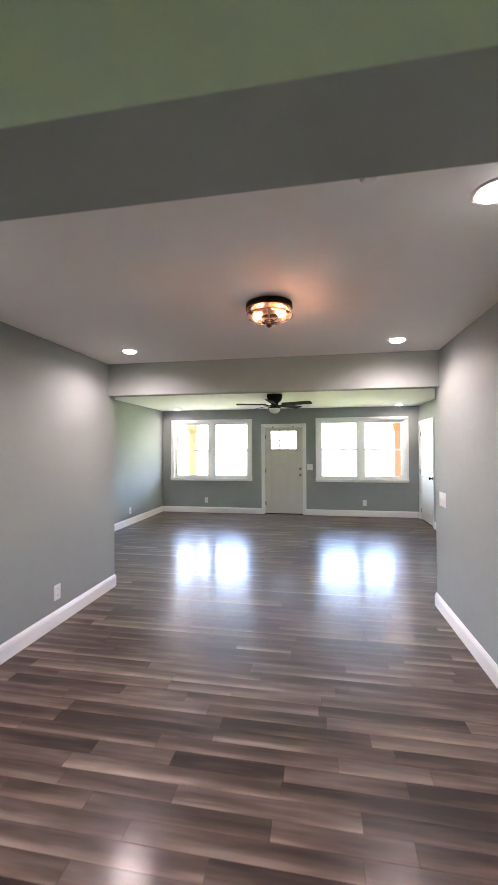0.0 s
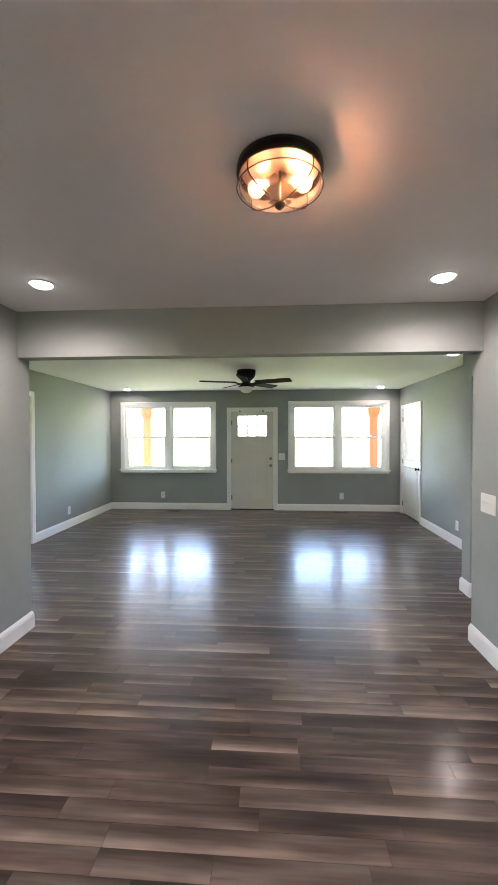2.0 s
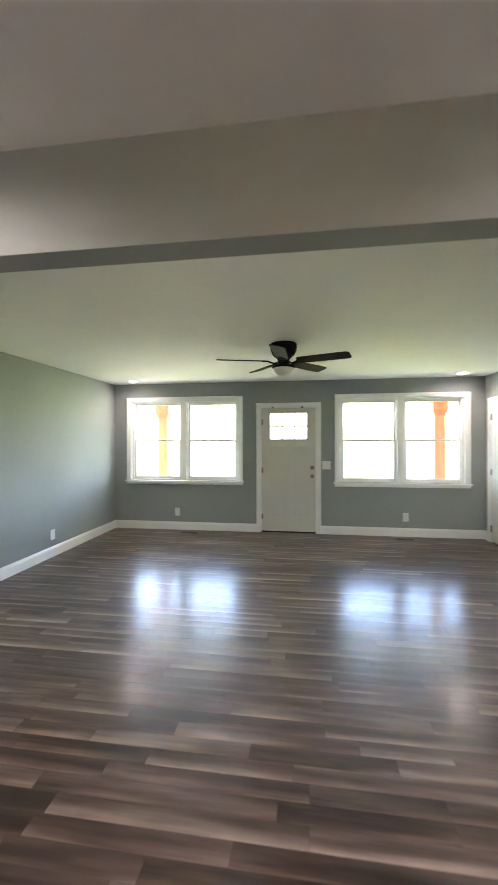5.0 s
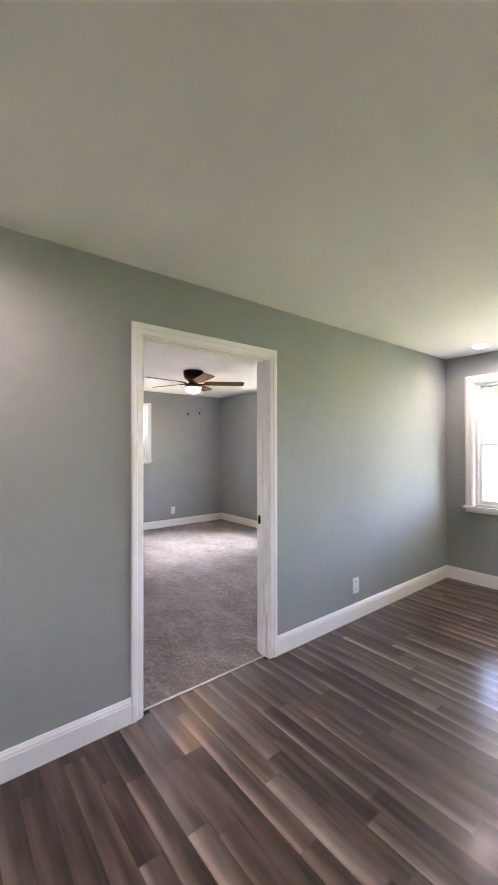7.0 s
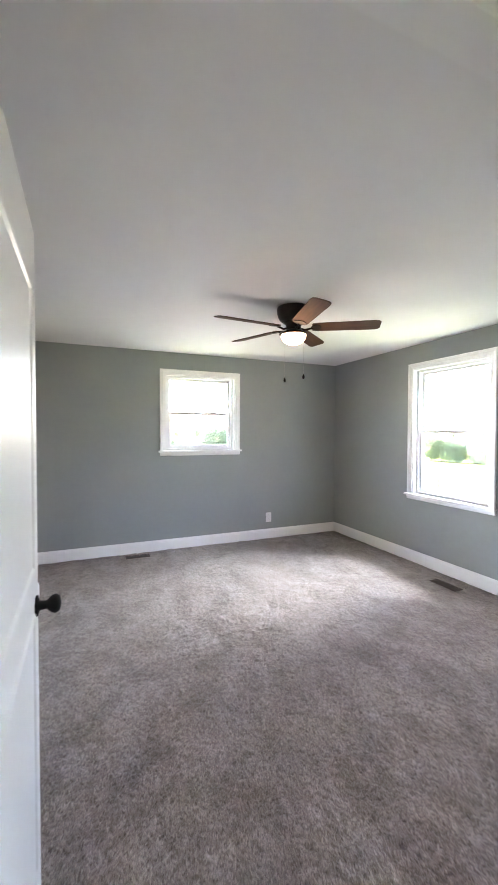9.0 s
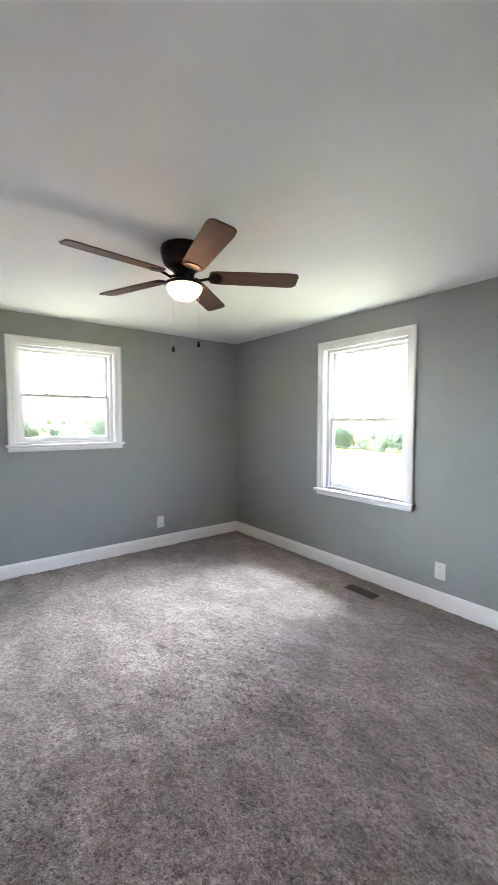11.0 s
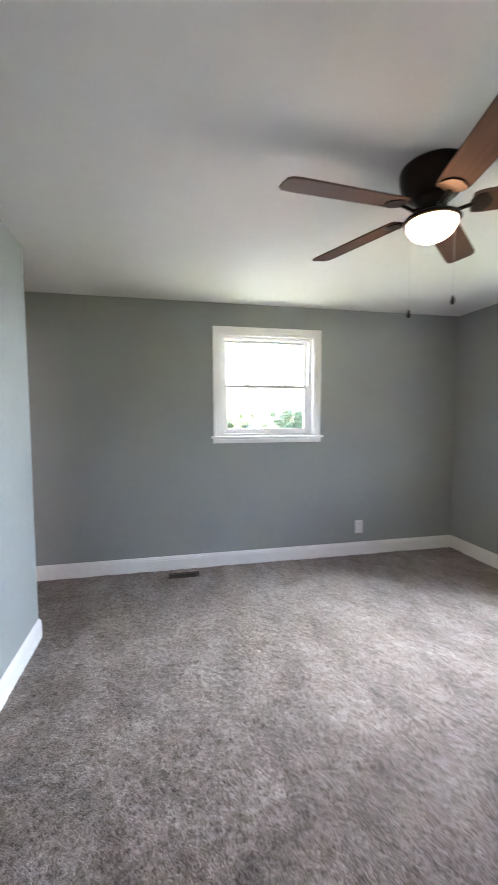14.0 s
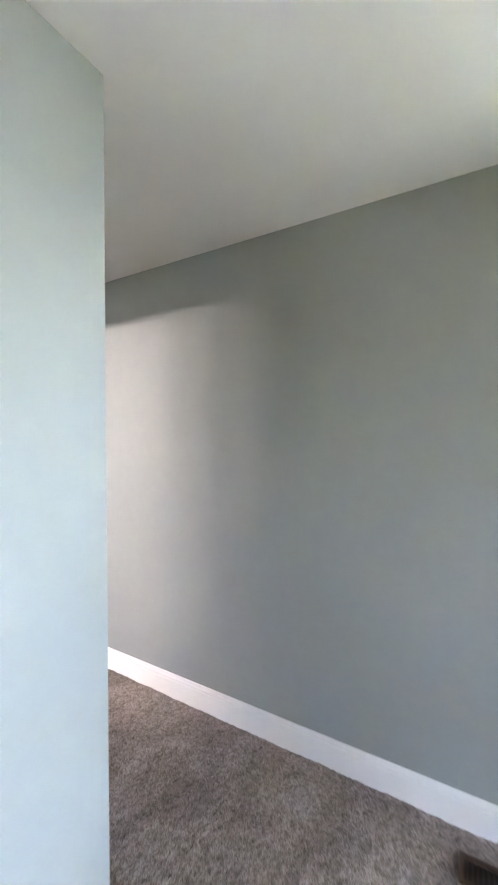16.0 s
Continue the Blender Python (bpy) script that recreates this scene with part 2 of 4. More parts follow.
BRONZE = material("oil_rubbed_bronze", (0.028, 0.02, 0.016), 0.38, 0.75, var=0.25, scale=18, rough_var=0.08)
BLACK = material("black_enamel", (0.005, 0.005, 0.005), 0.85, 0.0, var=0.2, scale=14)
HINGE = material("bronze_hinge", (0.06, 0.05, 0.045), 0.5, 0.6, var=0.2, scale=20)
REFLECT = material("brushed_reflector", (0.44, 0.38, 0.35), 0.45, 0.8, var=0.1, scale=12)
NICKEL = material("satin_nickel", (0.30, 0.27, 0.23), 0.32, 1.0, var=0.1, scale=20)
BLADE = material("walnut_blade", (0.085, 0.040, 0.024), 0.7, var=0.35, scale=5, stretch=(0.6, 9, 1), bump=0.1, bump_scale=60)
BLADE_DARK = material("dark_blade", (0.013, 0.0115, 0.009), 0.75, var=0.3, scale=5, stretch=(0.6, 9, 1))
GLASS = material("window_glass", (1, 1, 1), 0.0, transmission=1.0, ior=1.1)
LAMPGLASS = material("seeded_glass", (1.0, 0.93, 0.86), 0.10, transmission=0.955, ior=1.12, bump=0.3, bump_scale=60)
BULB = material("amber_bulb_glass", (1.0, 0.66, 0.42), 0.2, transmission=0.9, ior=1.06, emit=0.05, emit_color=(1.0, 0.5, 0.28))
FILAMENT = material("filament", (1, 0.62, 0.3), 0.4, emit=8.0, emit_color=(1.0, 0.47, 0.28))
FILAMENT_BRIGHT = material("filament_bright", (1, 0.62, 0.3), 0.4, emit=25.0, emit_color=(1.0, 0.43, 0.23))
DOME_ON = material("lit_frosted_dome", (1, 0.9, 0.78), 0.4, emit=1.4, emit_color=(1.0, 0.56, 0.30))
DOME_OFF = material("frosted_dome", (0.82, 0.8, 0.74), 0.35, var=0.03, scale=8)
CANLENS = material("led_lens", (1, 1, 1), 0.4, emit=0.6, emit_color=(1.0, 0.96, 0.92))
VENT = material("brown_register", (0.050, 0.029, 0.020), 0.7, 0.0, var=0.2, scale=14)
CEDAR = material("cedar_post", (0.30, 0.085, 0.028), 0.55, var=0.3, scale=3, stretch=(5, 5, 0.4), bump=0.15, bump_scale=60)
CONCRETE = material("porch_concrete", (0.27, 0.265, 0.255), 0.85, var=0.12, scale=2.0, bump=0.2, bump_scale=60)
GRASS = material("lawn_grass", (0.178, 0.200, 0.046), 0.9, second=(0.132, 0.150, 0.034), var=0.3, scale=0.35, bump=0.5, bump_scale=25)
ASPHALT = material("gravel_drive", (0.21, 0.20, 0.175), 0.9, var=0.2, scale=1.2, bump=0.3, bump_scale=40)
LEAF = material("tree_leaves", (0.12, 0.155, 0.095), 0.6, var=0.2, scale=0.6)
BARK = material("bark", (0.11, 0.085, 0.065), 0.85, var=0.3, scale=3, bump=0.3, bump_scale=30)
CARPET = carpet_material()
PLANK, PLANK_FAR = plank_material(), plank_material(True)
STRIP = material("aluminium_strip", (0.55, 0.54, 0.52), 0.4, 0.35, var=0.1, scale=20)
SUBFLOOR = material("dark_joint", (0.02, 0.016, 0.014), 0.8)


# ---- mesh helpers ----
def finish(name, bm, mat, smooth=False):
    bmesh.ops.recalc_face_normals(bm, faces=bm.faces)
    me = bpy.data.meshes.new(name)
    bm.to_mesh(me)
    bm.free()
    me.materials.append(mat)
    if smooth:
        me.shade_smooth()
    return me


def part(name, bm, mat, parent, label="", smooth=False, m=None):
    ob = new(name, finish(name, bm, mat, smooth))
    ob.parent = parent
    if m is not None:
        ob.matrix_basis = m
    if label:
        ob["label"] = label
    return ob


def structure(name, bm, mat, label, category, smooth=False):
    return tagged(new(name, finish(name, bm, mat, smooth)), label, category, kind="structure")


def thing(name, label, category, m, group=""):
    ob = new(name)
    ob.empty_display_size = 0.1
    ob.matrix_basis = m
    return tagged(ob, label, category, group)


def box(bm, x0, x1, y0, y1, z0, z1, bevel=0.0):
    v = [bm.verts.new((x, y, z)) for z in (z0, z1) for y in (y0, y1) for x in (x0, x1)]
    fs = [bm.faces.new([v[i] for i in q]) for q in ((0, 2, 3, 1), (4, 5, 7, 6), (0, 1, 5, 4), (2, 6, 7, 3), (0, 4, 6, 2), (1, 3, 7, 5))]
    if bevel:
        es = list({e for f in fs for e in f.edges})
        bmesh.ops.bevel(bm, geom=es, offset=bevel, segments=2, affect="EDGES", profile=0.6)
    return bm


def lathe(bm, rows, steps=32, cx=0.0, cy=0.0):
    """A turned body about z: rows of (radius, height) from top to bottom, closed at both ends."""
    rings = []
    for r, z in rows:
        rings.append([bm.verts.new((cx + r * math.cos(2 * math.pi * i / steps), cy + r * math.sin(2 * math.pi * i / steps), z)) for i in range(steps)])
    for a, b in zip(rings, rings[1:]):
        for i in range(steps):
            bm.faces.new((a[i], a[(i + 1) % steps], b[(i + 1) % steps], b[i]))
    bm.faces.new(rings[0])
    bm.faces.new(rings[-1])
    return bm


def tube(bm, pts, r, steps=8):
    """A round rod along a line of points."""
    pts = [Vector(p) for p in pts]
    rings = []
    for i, p in enumerate(pts):
        d = (pts[min(i + 1, len(pts) - 1)] - pts[max(i - 1, 0)]).normalized()
        a = d.orthogonal().normalized() if i == 0 else (rings_axis - d * rings_axis.dot(d)).normalized()
        rings_axis = a
        b = d.cross(a)
        rings.append([bm.verts.new(p + r * (math.cos(2 * math.pi * k / steps) * a + math.sin(2 * math.pi * k / steps) * b)) for k in range(steps)])
    for q, w in zip(rings, rings[1:]):
        for k in range(steps):
            bm.faces.new((q[k], q[(k + 1) % steps], w[(k + 1) % steps], w[k]))
    bm.faces.new(rings[0])
    bm.faces.new(rings[-1])
    return bm


def sweep(bm, path, normal, profile, flip=False):
    """A moulding: the profile of (u sideways, v along normal) swept along a line with mitred corners."""
    path, n = [Vector(p) for p in path], Vector(normal).normalized()
    rings = []
    for i, p in enumerate(path):
        sides = []
        if i > 0:
            sides.append(n.cross((path[i] - path[i - 1]).normalized()))
        if i < len(path) - 1:
            sides.append(n.cross((path[i + 1] - path[i]).normalized()))
        s = sum(sides, Vector()).normalized()
        s = s / max(0.3, s.dot(sides[0])) * (-1 if flip else 1)
        rings.append([bm.verts.new(p + s * u + n * v) for u, v in profile])
    k = len(profile)
    for a, b in zip(rings, rings[1:]):
        for i in range(k):
            bm.faces.new((a[i], a[(i + 1) % k], b[(i + 1) % k], b[i]))
    bm.faces.new(rings[0])
    bm.faces.new(rings[-1])
    return bm


CASING = [(0.0, 0.0), (0.0, 0.008), (0.004, 0.010), (0.028, 0.0115), (0.034, 0.016), (0.052, 0.018), (0.059, 0.016), (0.062, 0.011), (0.062, 0.0)]
BASE_H = 0.132
BASE = [(0.0, 0.0), (0.015, 0.0), (0.015, 0.098), (0.012, 0.104), (0.013, 0.112), (0.008, 0.120), (0.005, 0.130), (0.0, BASE_H)]


def wall(name, axis, inner, outer, a0, a1, openings, label, z0=0.0, z1=2.44, mat=None):
    """A wall along x (axis 'x', faces at y inner and outer) or y, with openings (a, b, bottom, top) cut through it."""
    bm = bmesh.new()
    lo, hi = min(inner, outer), max(inner, outer)

    def block(a, b, p, q):
        if b - a > 1e-4 and q - p > 1e-4:
            box(bm, *((a, b, lo, hi) if axis == "x" else (lo, hi, a, b)), p, q)

    at = a0
    for a, b, p, q in sorted(openings):
        block(at, a, z0, z1)
        block(a, b, z0, p)
        block(a, b, q, z1)
        at = b
    block(at, a1, z0, z1)
    return structure(name, bm, mat or PAINT, label, "wall")


def baseboard(points, flip=False):
    bm = sweep(bmesh.new(), [(*p, 0.001) for p in points], (0, 0, 1), BASE, flip)
    return structure("baseboard", bm, TRIM, "white painted tall baseboard with a moulded top edge", "baseboard")


# ---- structure: rooms ----
H = 2.44
LW, LE, LN = -3.53, 2.35, 8.70          # living room
DW, DE = -2.05, 1.305                   # dining room
BS, BN = 3.625, 3.735                    # beam between dining and living
HX, HY0, HY1 = 1.688, 3.735, 4.54       # side hall opening
BW, BE, BNORTH, BUMP = -7.975, -3.65, 8.72, 4.915   # bedroom
CE = -7.03                             # passage beside the bump

W1, W2 = (-3.318, -1.323), (0.146, 2.148)
WZ = (0.757, 2.212)
DOOR_X, DOOR_TOP = (-1.10, -0.068), 2.089
CAS_Y, CAS_TOP = (5.046, 6.100), 2.140
CLOS_Y, CLOS_TOP = (7.550, 8.600), 2.10
BWY, BWZ = (6.158, 7.205), (1.166, 2.232)
BNX, BNZ = (-6.557, -5.520), (0.712, 2.233)
CW = 0.062


def hole(a, z, stool=0.065):
    return (a[0] + CW, a[1] - CW, z[0] + stool, z[1] - CW)


wall("wall_north", "x", LN, LN + 0.17, LW - 0.12, LE + 0.12, [hole(W1, WZ), hole(W2, WZ), (DOOR_X[0] + CW, DOOR_X[1] - CW, 0.0, DOOR_TOP - CW)], "sage grey painted front wall with windows and a door")
wall("wall_west", "y", LW, BE, BN - 0.115, LN, [(CAS_Y[0] + CW, CAS_Y[1] - CW, 0.0, CAS_TOP - CW)], "sage grey painted wall with a cased doorway")
wall("wall_east", "y", LE, LE + 0.12, HY1 + 0.05, LN, [(CLOS_Y[0] + CW, CLOS_Y[1] - CW, 0.0, CLOS_TOP - CW)], "sage grey painted wall with a closet door")
wall("wall_south_1", "x", BN, BN - 0.115, LW, DW - 0.12, [], "sage grey painted wall")
wall("wall_dining_west", "y", DW, DW - 0.12, -4.0, BN, [], "sage grey painted dining room wall")
wall("wall_dining_east", "y", DE, DE + 0.12, -4.0, BN, [], "sage grey painted dining room wall with a light switch")
wall("wall_south_2", "x", BN, BN - 0.115, DE + 0.12, HX + 0.12, [], "sage grey painted wall")
wall("wall_hall", "y", HX, HX + 0.12, HY0, HY1 + 0.165, [(HY0, HY1, 0.0, 2.06)], "sage grey painted wall with an open hall doorway")
wall("wall_south_3", "x", HY1 + 0.165, HY1 + 0.05, HX + 0.12, LE, [], "sage grey painted wall")
wall("wall_hall_end", "y", 3.4, 3.52, BN - 0.115, HY1 + 0.05, [], "sage grey painted hall end wall")
wall("wall_hall_south", "x", HY0, HY0 - 0.115, HX + 0.12, 3.4, [], "sage grey painted hall wall")
wall("wall_hall_north", "x", HY1 + 0.05, HY1 + 0.165, LE + 0.12, 3.4, [], "sage grey painted hall wall")
# unseen closet box, added to block daylight leaking under the closet door
wall("wall_closet_back", "y", 3.0, 3.1, 7.3, LN + 0.17, [], "plain closet back wall")
wall("wall_closet_side", "x", 7.3, 7.4, LE + 0.12, 3.0, [], "plain closet side wall")
wall("wall_closet_north", "x", LN, LN + 0.17, LE + 0.12, 3.0, [], "plain closet north wall")
# its opening is unseen, added to let daylight into the kitchen
wall("wall_kitchen_south", "x", -4.0, -4.15, DW - 0.12, DE + 0.12, [(-0.9, 0.3, 1.0, 2.1)], "sage grey painted rear wall")
wall("beam_1", "x", BS - 0.025, BN - 0.018, DW, DE, [], "painted drop beam between dining and living room", 2.098)
wall("beam_2", "x", 0.385, 0.66, DW, DE, [], "painted drop beam over the kitchen opening", 2.16)

wall("wall_bedroom_north", "x", BNORTH, LN + 0.17, BW - 0.17, LW - 0.12, [hole(BNX, BNZ)], "sage grey painted bedroom wall with a tall window")
wall("wall_bedroom_west", "y", BW, BW - 0.17, 2.08, BNORTH, [hole(BWY, BWZ)], "sage grey painted bedroom wall with a small window")
wall("wall_bedroom_south", "x", BUMP, BUMP - 0.12, CE, BE, [], "sage grey painted bedroom wall ending in a corner")
wall("wall_passage_east", "y", CE, CE + 0.12, 2.2, BUMP - 0.12, [(2.95, 3.83, 0.0, 2.05)], "sage grey painted passage wall with a doorway")
wall("wall_passage_south", "x", 2.2, 2.08, BW, -4.7, [], "sage grey painted passage end wall")
wall("wall_bath_east", "y", -4.82, -4.7, 2.2, BUMP - 0.12, [], "sage grey painted bathroom wall")

bm = box(bmesh.new(), DW - 0.12, DE + 0.12, -4.15, BS, H, H + 0.12)
box(bm, LW - 0.12, 3.52, BS, LN + 0.17, H, H + 0.12)
structure("ceiling", bm, CEIL, "white painted drywall ceiling", "ceiling")
bm = box(bmesh.new(), BW - 0.17, BE, 2.08, LN + 0.17, H, H + 0.12)
structure("ceiling_bedroom", bm, CEIL, "white painted bedroom ceiling", "ceiling")

# baseboards, room by room
for pts in ([(DW, -4.0), (DW, BN), (LW + 1.3, BN), (LW, BN), (LW, CAS_Y[0])],
            [(LW, CAS_Y[1]), (LW, LN), (DOOR_X[0], LN)],
            [(DOOR_X[1], LN), (LE, LN), (LE, CLOS_Y[1])],
            [(LE, CLOS_Y[0]), (LE, HY1 + 0.165), (HX, HY1 + 0.165), (HX, HY1), (HX + 0.12, HY1)],
            [(HX, BN), (DE, BN), (DE, -4.0)],
            [(BE, CAS_Y[1]), (BE, BNORTH), (BW, BNORTH), (BW, 2.2)][::-1],
            [(BE, CAS_Y[0]), (BE, BUMP), (CE, BUMP), (CE, 3.9)]):
    baseboard(pts, True)


# ---- floors ----
def plank_mesh(length, width, name="plank"):
    """One board, top at z 0, with a fine chamfer; its corner at the origin."""
    c, g, d = 0.0004, 0.0002, 0.006
    xs, ys = (g, length - g), (g, width - g)
    v = [(xs[0], ys[0], -d), (xs[1], ys[0], -d), (xs[1], ys[1], -d), (xs[0], ys[1], -d)]
    v += [(x, y, -c) for x, y, _ in v[:4]]
    v += [(xs[0] + c, ys[0] + c, 0), (xs[1] - c, ys[0] + c, 0), (xs[1] - c, ys[1] - c, 0), (xs[0] + c, ys[1] - c, 0)]
    f = [(8, 9, 10, 11)] + [(a + i, a + (i + 1) % 4, b + (i + 1) % 4, b + i) for a, b in ((0, 4), (4, 8)) for i in range(4)]
    return v, f


def lay_floor():
    floor = structure("floor", box(bmesh.new(), LW - 0.02, 3.4, -4.0, LN + 0.1, -0.12, -0.0062), SUBFLOOR, "grey-brown wood-look vinyl plank floor with a satin sheen", "floor")
    rng = random.Random(7)
    wide = BOARD
    near, shared, far_v, far_f = 0, {}, [], []
    lengths = [0.42, 0.55, 0.68, 0.8, 0.92, 1.05]
    y = -4.0
    while y < LN + 0.05:
        # clear width of the row
        mid = y + wide / 2
        if mid < BN:
            x0, x1 = DW, DE
        elif mid < HY1:
            x0, x1 = LW, 3.3
        else:
            x0, x1 = LW, LE
        if CAS_Y[0] + CW + 0.018 < y and y + wide < CAS_Y[1] - CW - 0.018:
            x0 = -3.562
        x = x0 - rng.uniform(0.05, 0.4)
        while x < x1:
            length = rng.choice(lengths)
            a, b = max(x, x0), min(x + length, x1)
            if b - a > 0.02:
                close = (1.3 < y < 4.3 and DW - 0.3 < (a + b) / 2 < DE + 0.1) or (4.3 <= y < 6.3 and a < -1.6)
                if close and near < 300:
                    key = round(b - a, 3)
                    if key not in shared:
                        me = bpy.data.meshes.new("plank")
                        v, f = plank_mesh(b - a, wide)
                        me.from_pydata(v, [], f)
                        me.materials.append(PLANK)
                        me.materials.append(SUBFLOOR)
                        me.polygons.foreach_set("material_index", [0] + [1] * 8)
                        shared[key] = me
                    ob = new("plank", shared[key])
                    ob.parent = floor
                    ob.location = (a, y, 0)
                    near += 1
                else:
                    v, f = plank_mesh(b - a, wide)
                    n = len(far_v)
                    far_v += [(p + a, q + y, r) for p, q, r in v]
                    far_f += [tuple(i + n for i in q) for q in f]
            x += length
        y += wide
    me = bpy.data.meshes.new("planks")
    me.from_pydata(far_v, [], far_f)
    me.materials.append(PLANK_FAR)
    me.materials.append(SUBFLOOR)
    me.polygons.foreach_set("material_index", ([0] + [1] * 8) * (len(far_f) // 9))
    rest = new("planks", me)
    rest.parent = floor
    rest["kind"] = "stuff"


def lay_carpet():
    """Cut-pile carpet: a fine uneven sheet over the bedroom and passage."""
    rng = np.random.default_rng(5)
    step = 0.0125

    def sheet(x0, x1, y0, y1):
        nx, ny = int((x1 - x0) / step), int((y1 - y0) / step)
        gx, gy = np.meshgrid(np.linspace(x0, x1, nx + 1), np.linspace(y0, y1, ny + 1))
        gz = rng.uniform(-0.004, 0.004, gx.shape)
        for i in range(2):
            k = 6 + 10 * i
            gz += 0.0022 * np.sin(gx * k + 3 * np.sin(gy * k * 0.7)) * np.sin(gy * k * 1.1 + 2 * np.sin(gx * k * 0.6))
        gx += rng.uniform(-0.004, 0.004, gx.shape)
        gy += rng.uniform(-0.004, 0.004, gx.shape)
        v = np.stack([gx, gy, gz + 0.004], -1).reshape(-1, 3)
        i = np.arange(nx * ny).reshape(ny, nx)
        i = i + np.arange(ny)[:, None]
        f = np.stack([i, i + 1, i + nx + 2, i + nx + 1], -1).reshape(-1, 4)
        return v, f

    va, fa = sheet(BW - 0.01, -3.575, BUMP - 0.01, BNORTH + 0.01)
    vb, fb = sheet(BW - 0.01, CE + 0.01, 2.2, BUMP - 0.01)
    me = bpy.data.meshes.new("carpet")
    me.from_pydata(np.concatenate([va, vb]).tolist(), [], np.concatenate([fa, fb + len(va)]).tolist())
    me.materials.append(CARPET)
    me.shade_smooth()
    tagged(new("floor_carpet", me), "taupe cut-pile wall-to-wall bedroom carpet", "carpet", kind="structure")
    structure("floor_slab", box(bmesh.new(), BW - 0.17, -3.58, 2.08, LN, -0.14, -0.02), SUBFLOOR, "plain subfloor under carpet", "floor")
    structure("floor_bath", box(bmesh.new(), CE, -4.7, 2.2, BUMP - 0.12, -0.015, 0.004), SUBFLOOR, "plain dark bathroom floor", "floor")


# ---- windows and doors ----
def frame_bars(bm, x0, x1, z0, z1, y0, y1, w, bottom=None, top=None):
    bottom, top = bottom or w, top or w
    box(bm, x0, x0 + w, y0, y1, z0, z1, 0.003)
    box(bm, x1 - w, x1, y0, y1, z0, z1, 0.003)
    box(bm, x0 + w, x1 - w, y0 + 0.001, y1 - 0.001, z0, z0 + bottom, 0.003)
    box(bm, x0 + w, x1 - w, y0 + 0.001, y1 - 0.001, z1 - top, z1, 0.003)
    return bm


def pane(bm_box, parent):
    ob = part("pane", box(bmesh.new(), *bm_box), GLASS, parent, "clear glass pane")
    ob.visible_shadow = False
    return ob


def window(name, m, width, z0, z1, units, label):
    """A double-hung window: x along the wall from its middle, y outwards, wall face at y 0."""
    w = tagged(new(name), label, "window", kind="structure")
    w.matrix_basis = m
    h = width / 2
    ix, it, ib = h - CW, z1 - CW, z0 + 0.065
    part("casing", sweep(bmesh.new(), [(-ix, 0, ib), (-ix, 0, it), (ix, 0, it), (ix, 0, ib)], (0, -1, 0), CASING, flip=False), TRIM, w)
    part("window_sill", box(bmesh.new(), -h - 0.018, h + 0.018, -0.045, 0.06, ib - 0.022, ib, 0.005), TRIM, w)
    part("apron", sweep(bmesh.new(), [(-h, 0, ib - 0.022), (h, 0, ib - 0.022)], (0, -1, 0), [(0, 0), (0, 0.016), (-0.012, 0.019), (-0.032, 0.015), (-0.043, 0.009), (-0.043, 0)]), TRIM, w)
    b = bmesh.new()
    d0, d1, j = 0.0, 0.16, 0.012
    box(b, -ix, -ix + j, d0, d1, ib, it)
    box(b, ix - j, ix, d0, d1, ib, it)
    box(b, -ix + j, ix - j, d0, d1, it - j, it)
    box(b, -ix + j, ix - j, 0.061, d1, ib - 0.02, ib)
    part("jamb", b, TRIM, w)
    spans = [(-ix + j, ix - j)]
    if units == 2:
        mw = 0.028
        spans = [(-ix + j, -mw), (mw, ix - j)]
        part("mullion", box(bmesh.new(), -mw, mw, 0.0445, d1 - 0.01, ib, it - j), TRIM, w)
        part("mullion_casing", box(bmesh.new(), -mw - 0.018, mw + 0.018, 0.018, 0.044, ib, it - j, 0.004), TRIM, w)
    zm = (ib + it) / 2 - 0.004
    for a, c in spans:
        fr = 0.034
        part("window_frame", frame_bars(bmesh.new(), a, c, ib + 0.0005, it - j, 0.045, 0.135, fr, 0.022, 0.026), SASH, w)
        a2, c2 = a + fr, c - fr
        up = part("upper_sash", frame_bars(bmesh.new(), a2, c2, zm - 0.016, it - j - 0.026, 0.098, 0.124, 0.034, 0.03, 0.028), SASH, w)
        pane((a2 + 0.028, c2 - 0.028, 0.109, 0.113, zm + 0.01, it - j - 0.05), up)
        lowz = ib + 0.021
        lo = part("lower_sash", frame_bars(bmesh.new(), a2, c2, lowz, zm + 0.016, 0.062, 0.090, 0.036, 0.045, 0.03), SASH, w)
        pane((a2 + 0.03, c2 - 0.03, 0.074, 0.078, lowz + 0.041, zm - 0.012), lo)
        for k in (0.28, 0.72):
            x = a2 + (c2 - a2) * k
            b = box(bmesh.new(), x - 0.022, x + 0.022, 0.066, 0.088, zm + 0.0165, zm + 0.026, 0.003)
            box(b, x - 0.005, x + 0.018, 0.06, 0.072, zm + 0.026, zm + 0.034, 0.002)
            part("sash_lock", b, SASH, lo)
    return w


def hinge(parent, x, y, z, mat):
    b = box(bmesh.new(), x - 0.004, x + 0.03, y - 0.0025, y + 0.001, z - 0.045, z + 0.045, 0.002)
    lathe(b, [(0.0055, z + 0.047), (0.0055, z - 0.047)], 10, x, y - 0.005)
    return part("hinge", b, mat, parent)


def casing(m, half, top, name="trim", label="white moulded door casing"):
    b = sweep(bmesh.new(), [(-half, 0, 0.0), (-half, 0, top), (half, 0, top), (half, 0, 0.0)], (0, -1, 0), CASING)
    ob = structure(name, b, TRIM, label, "door casing")
    ob.matrix_basis = m
    return ob


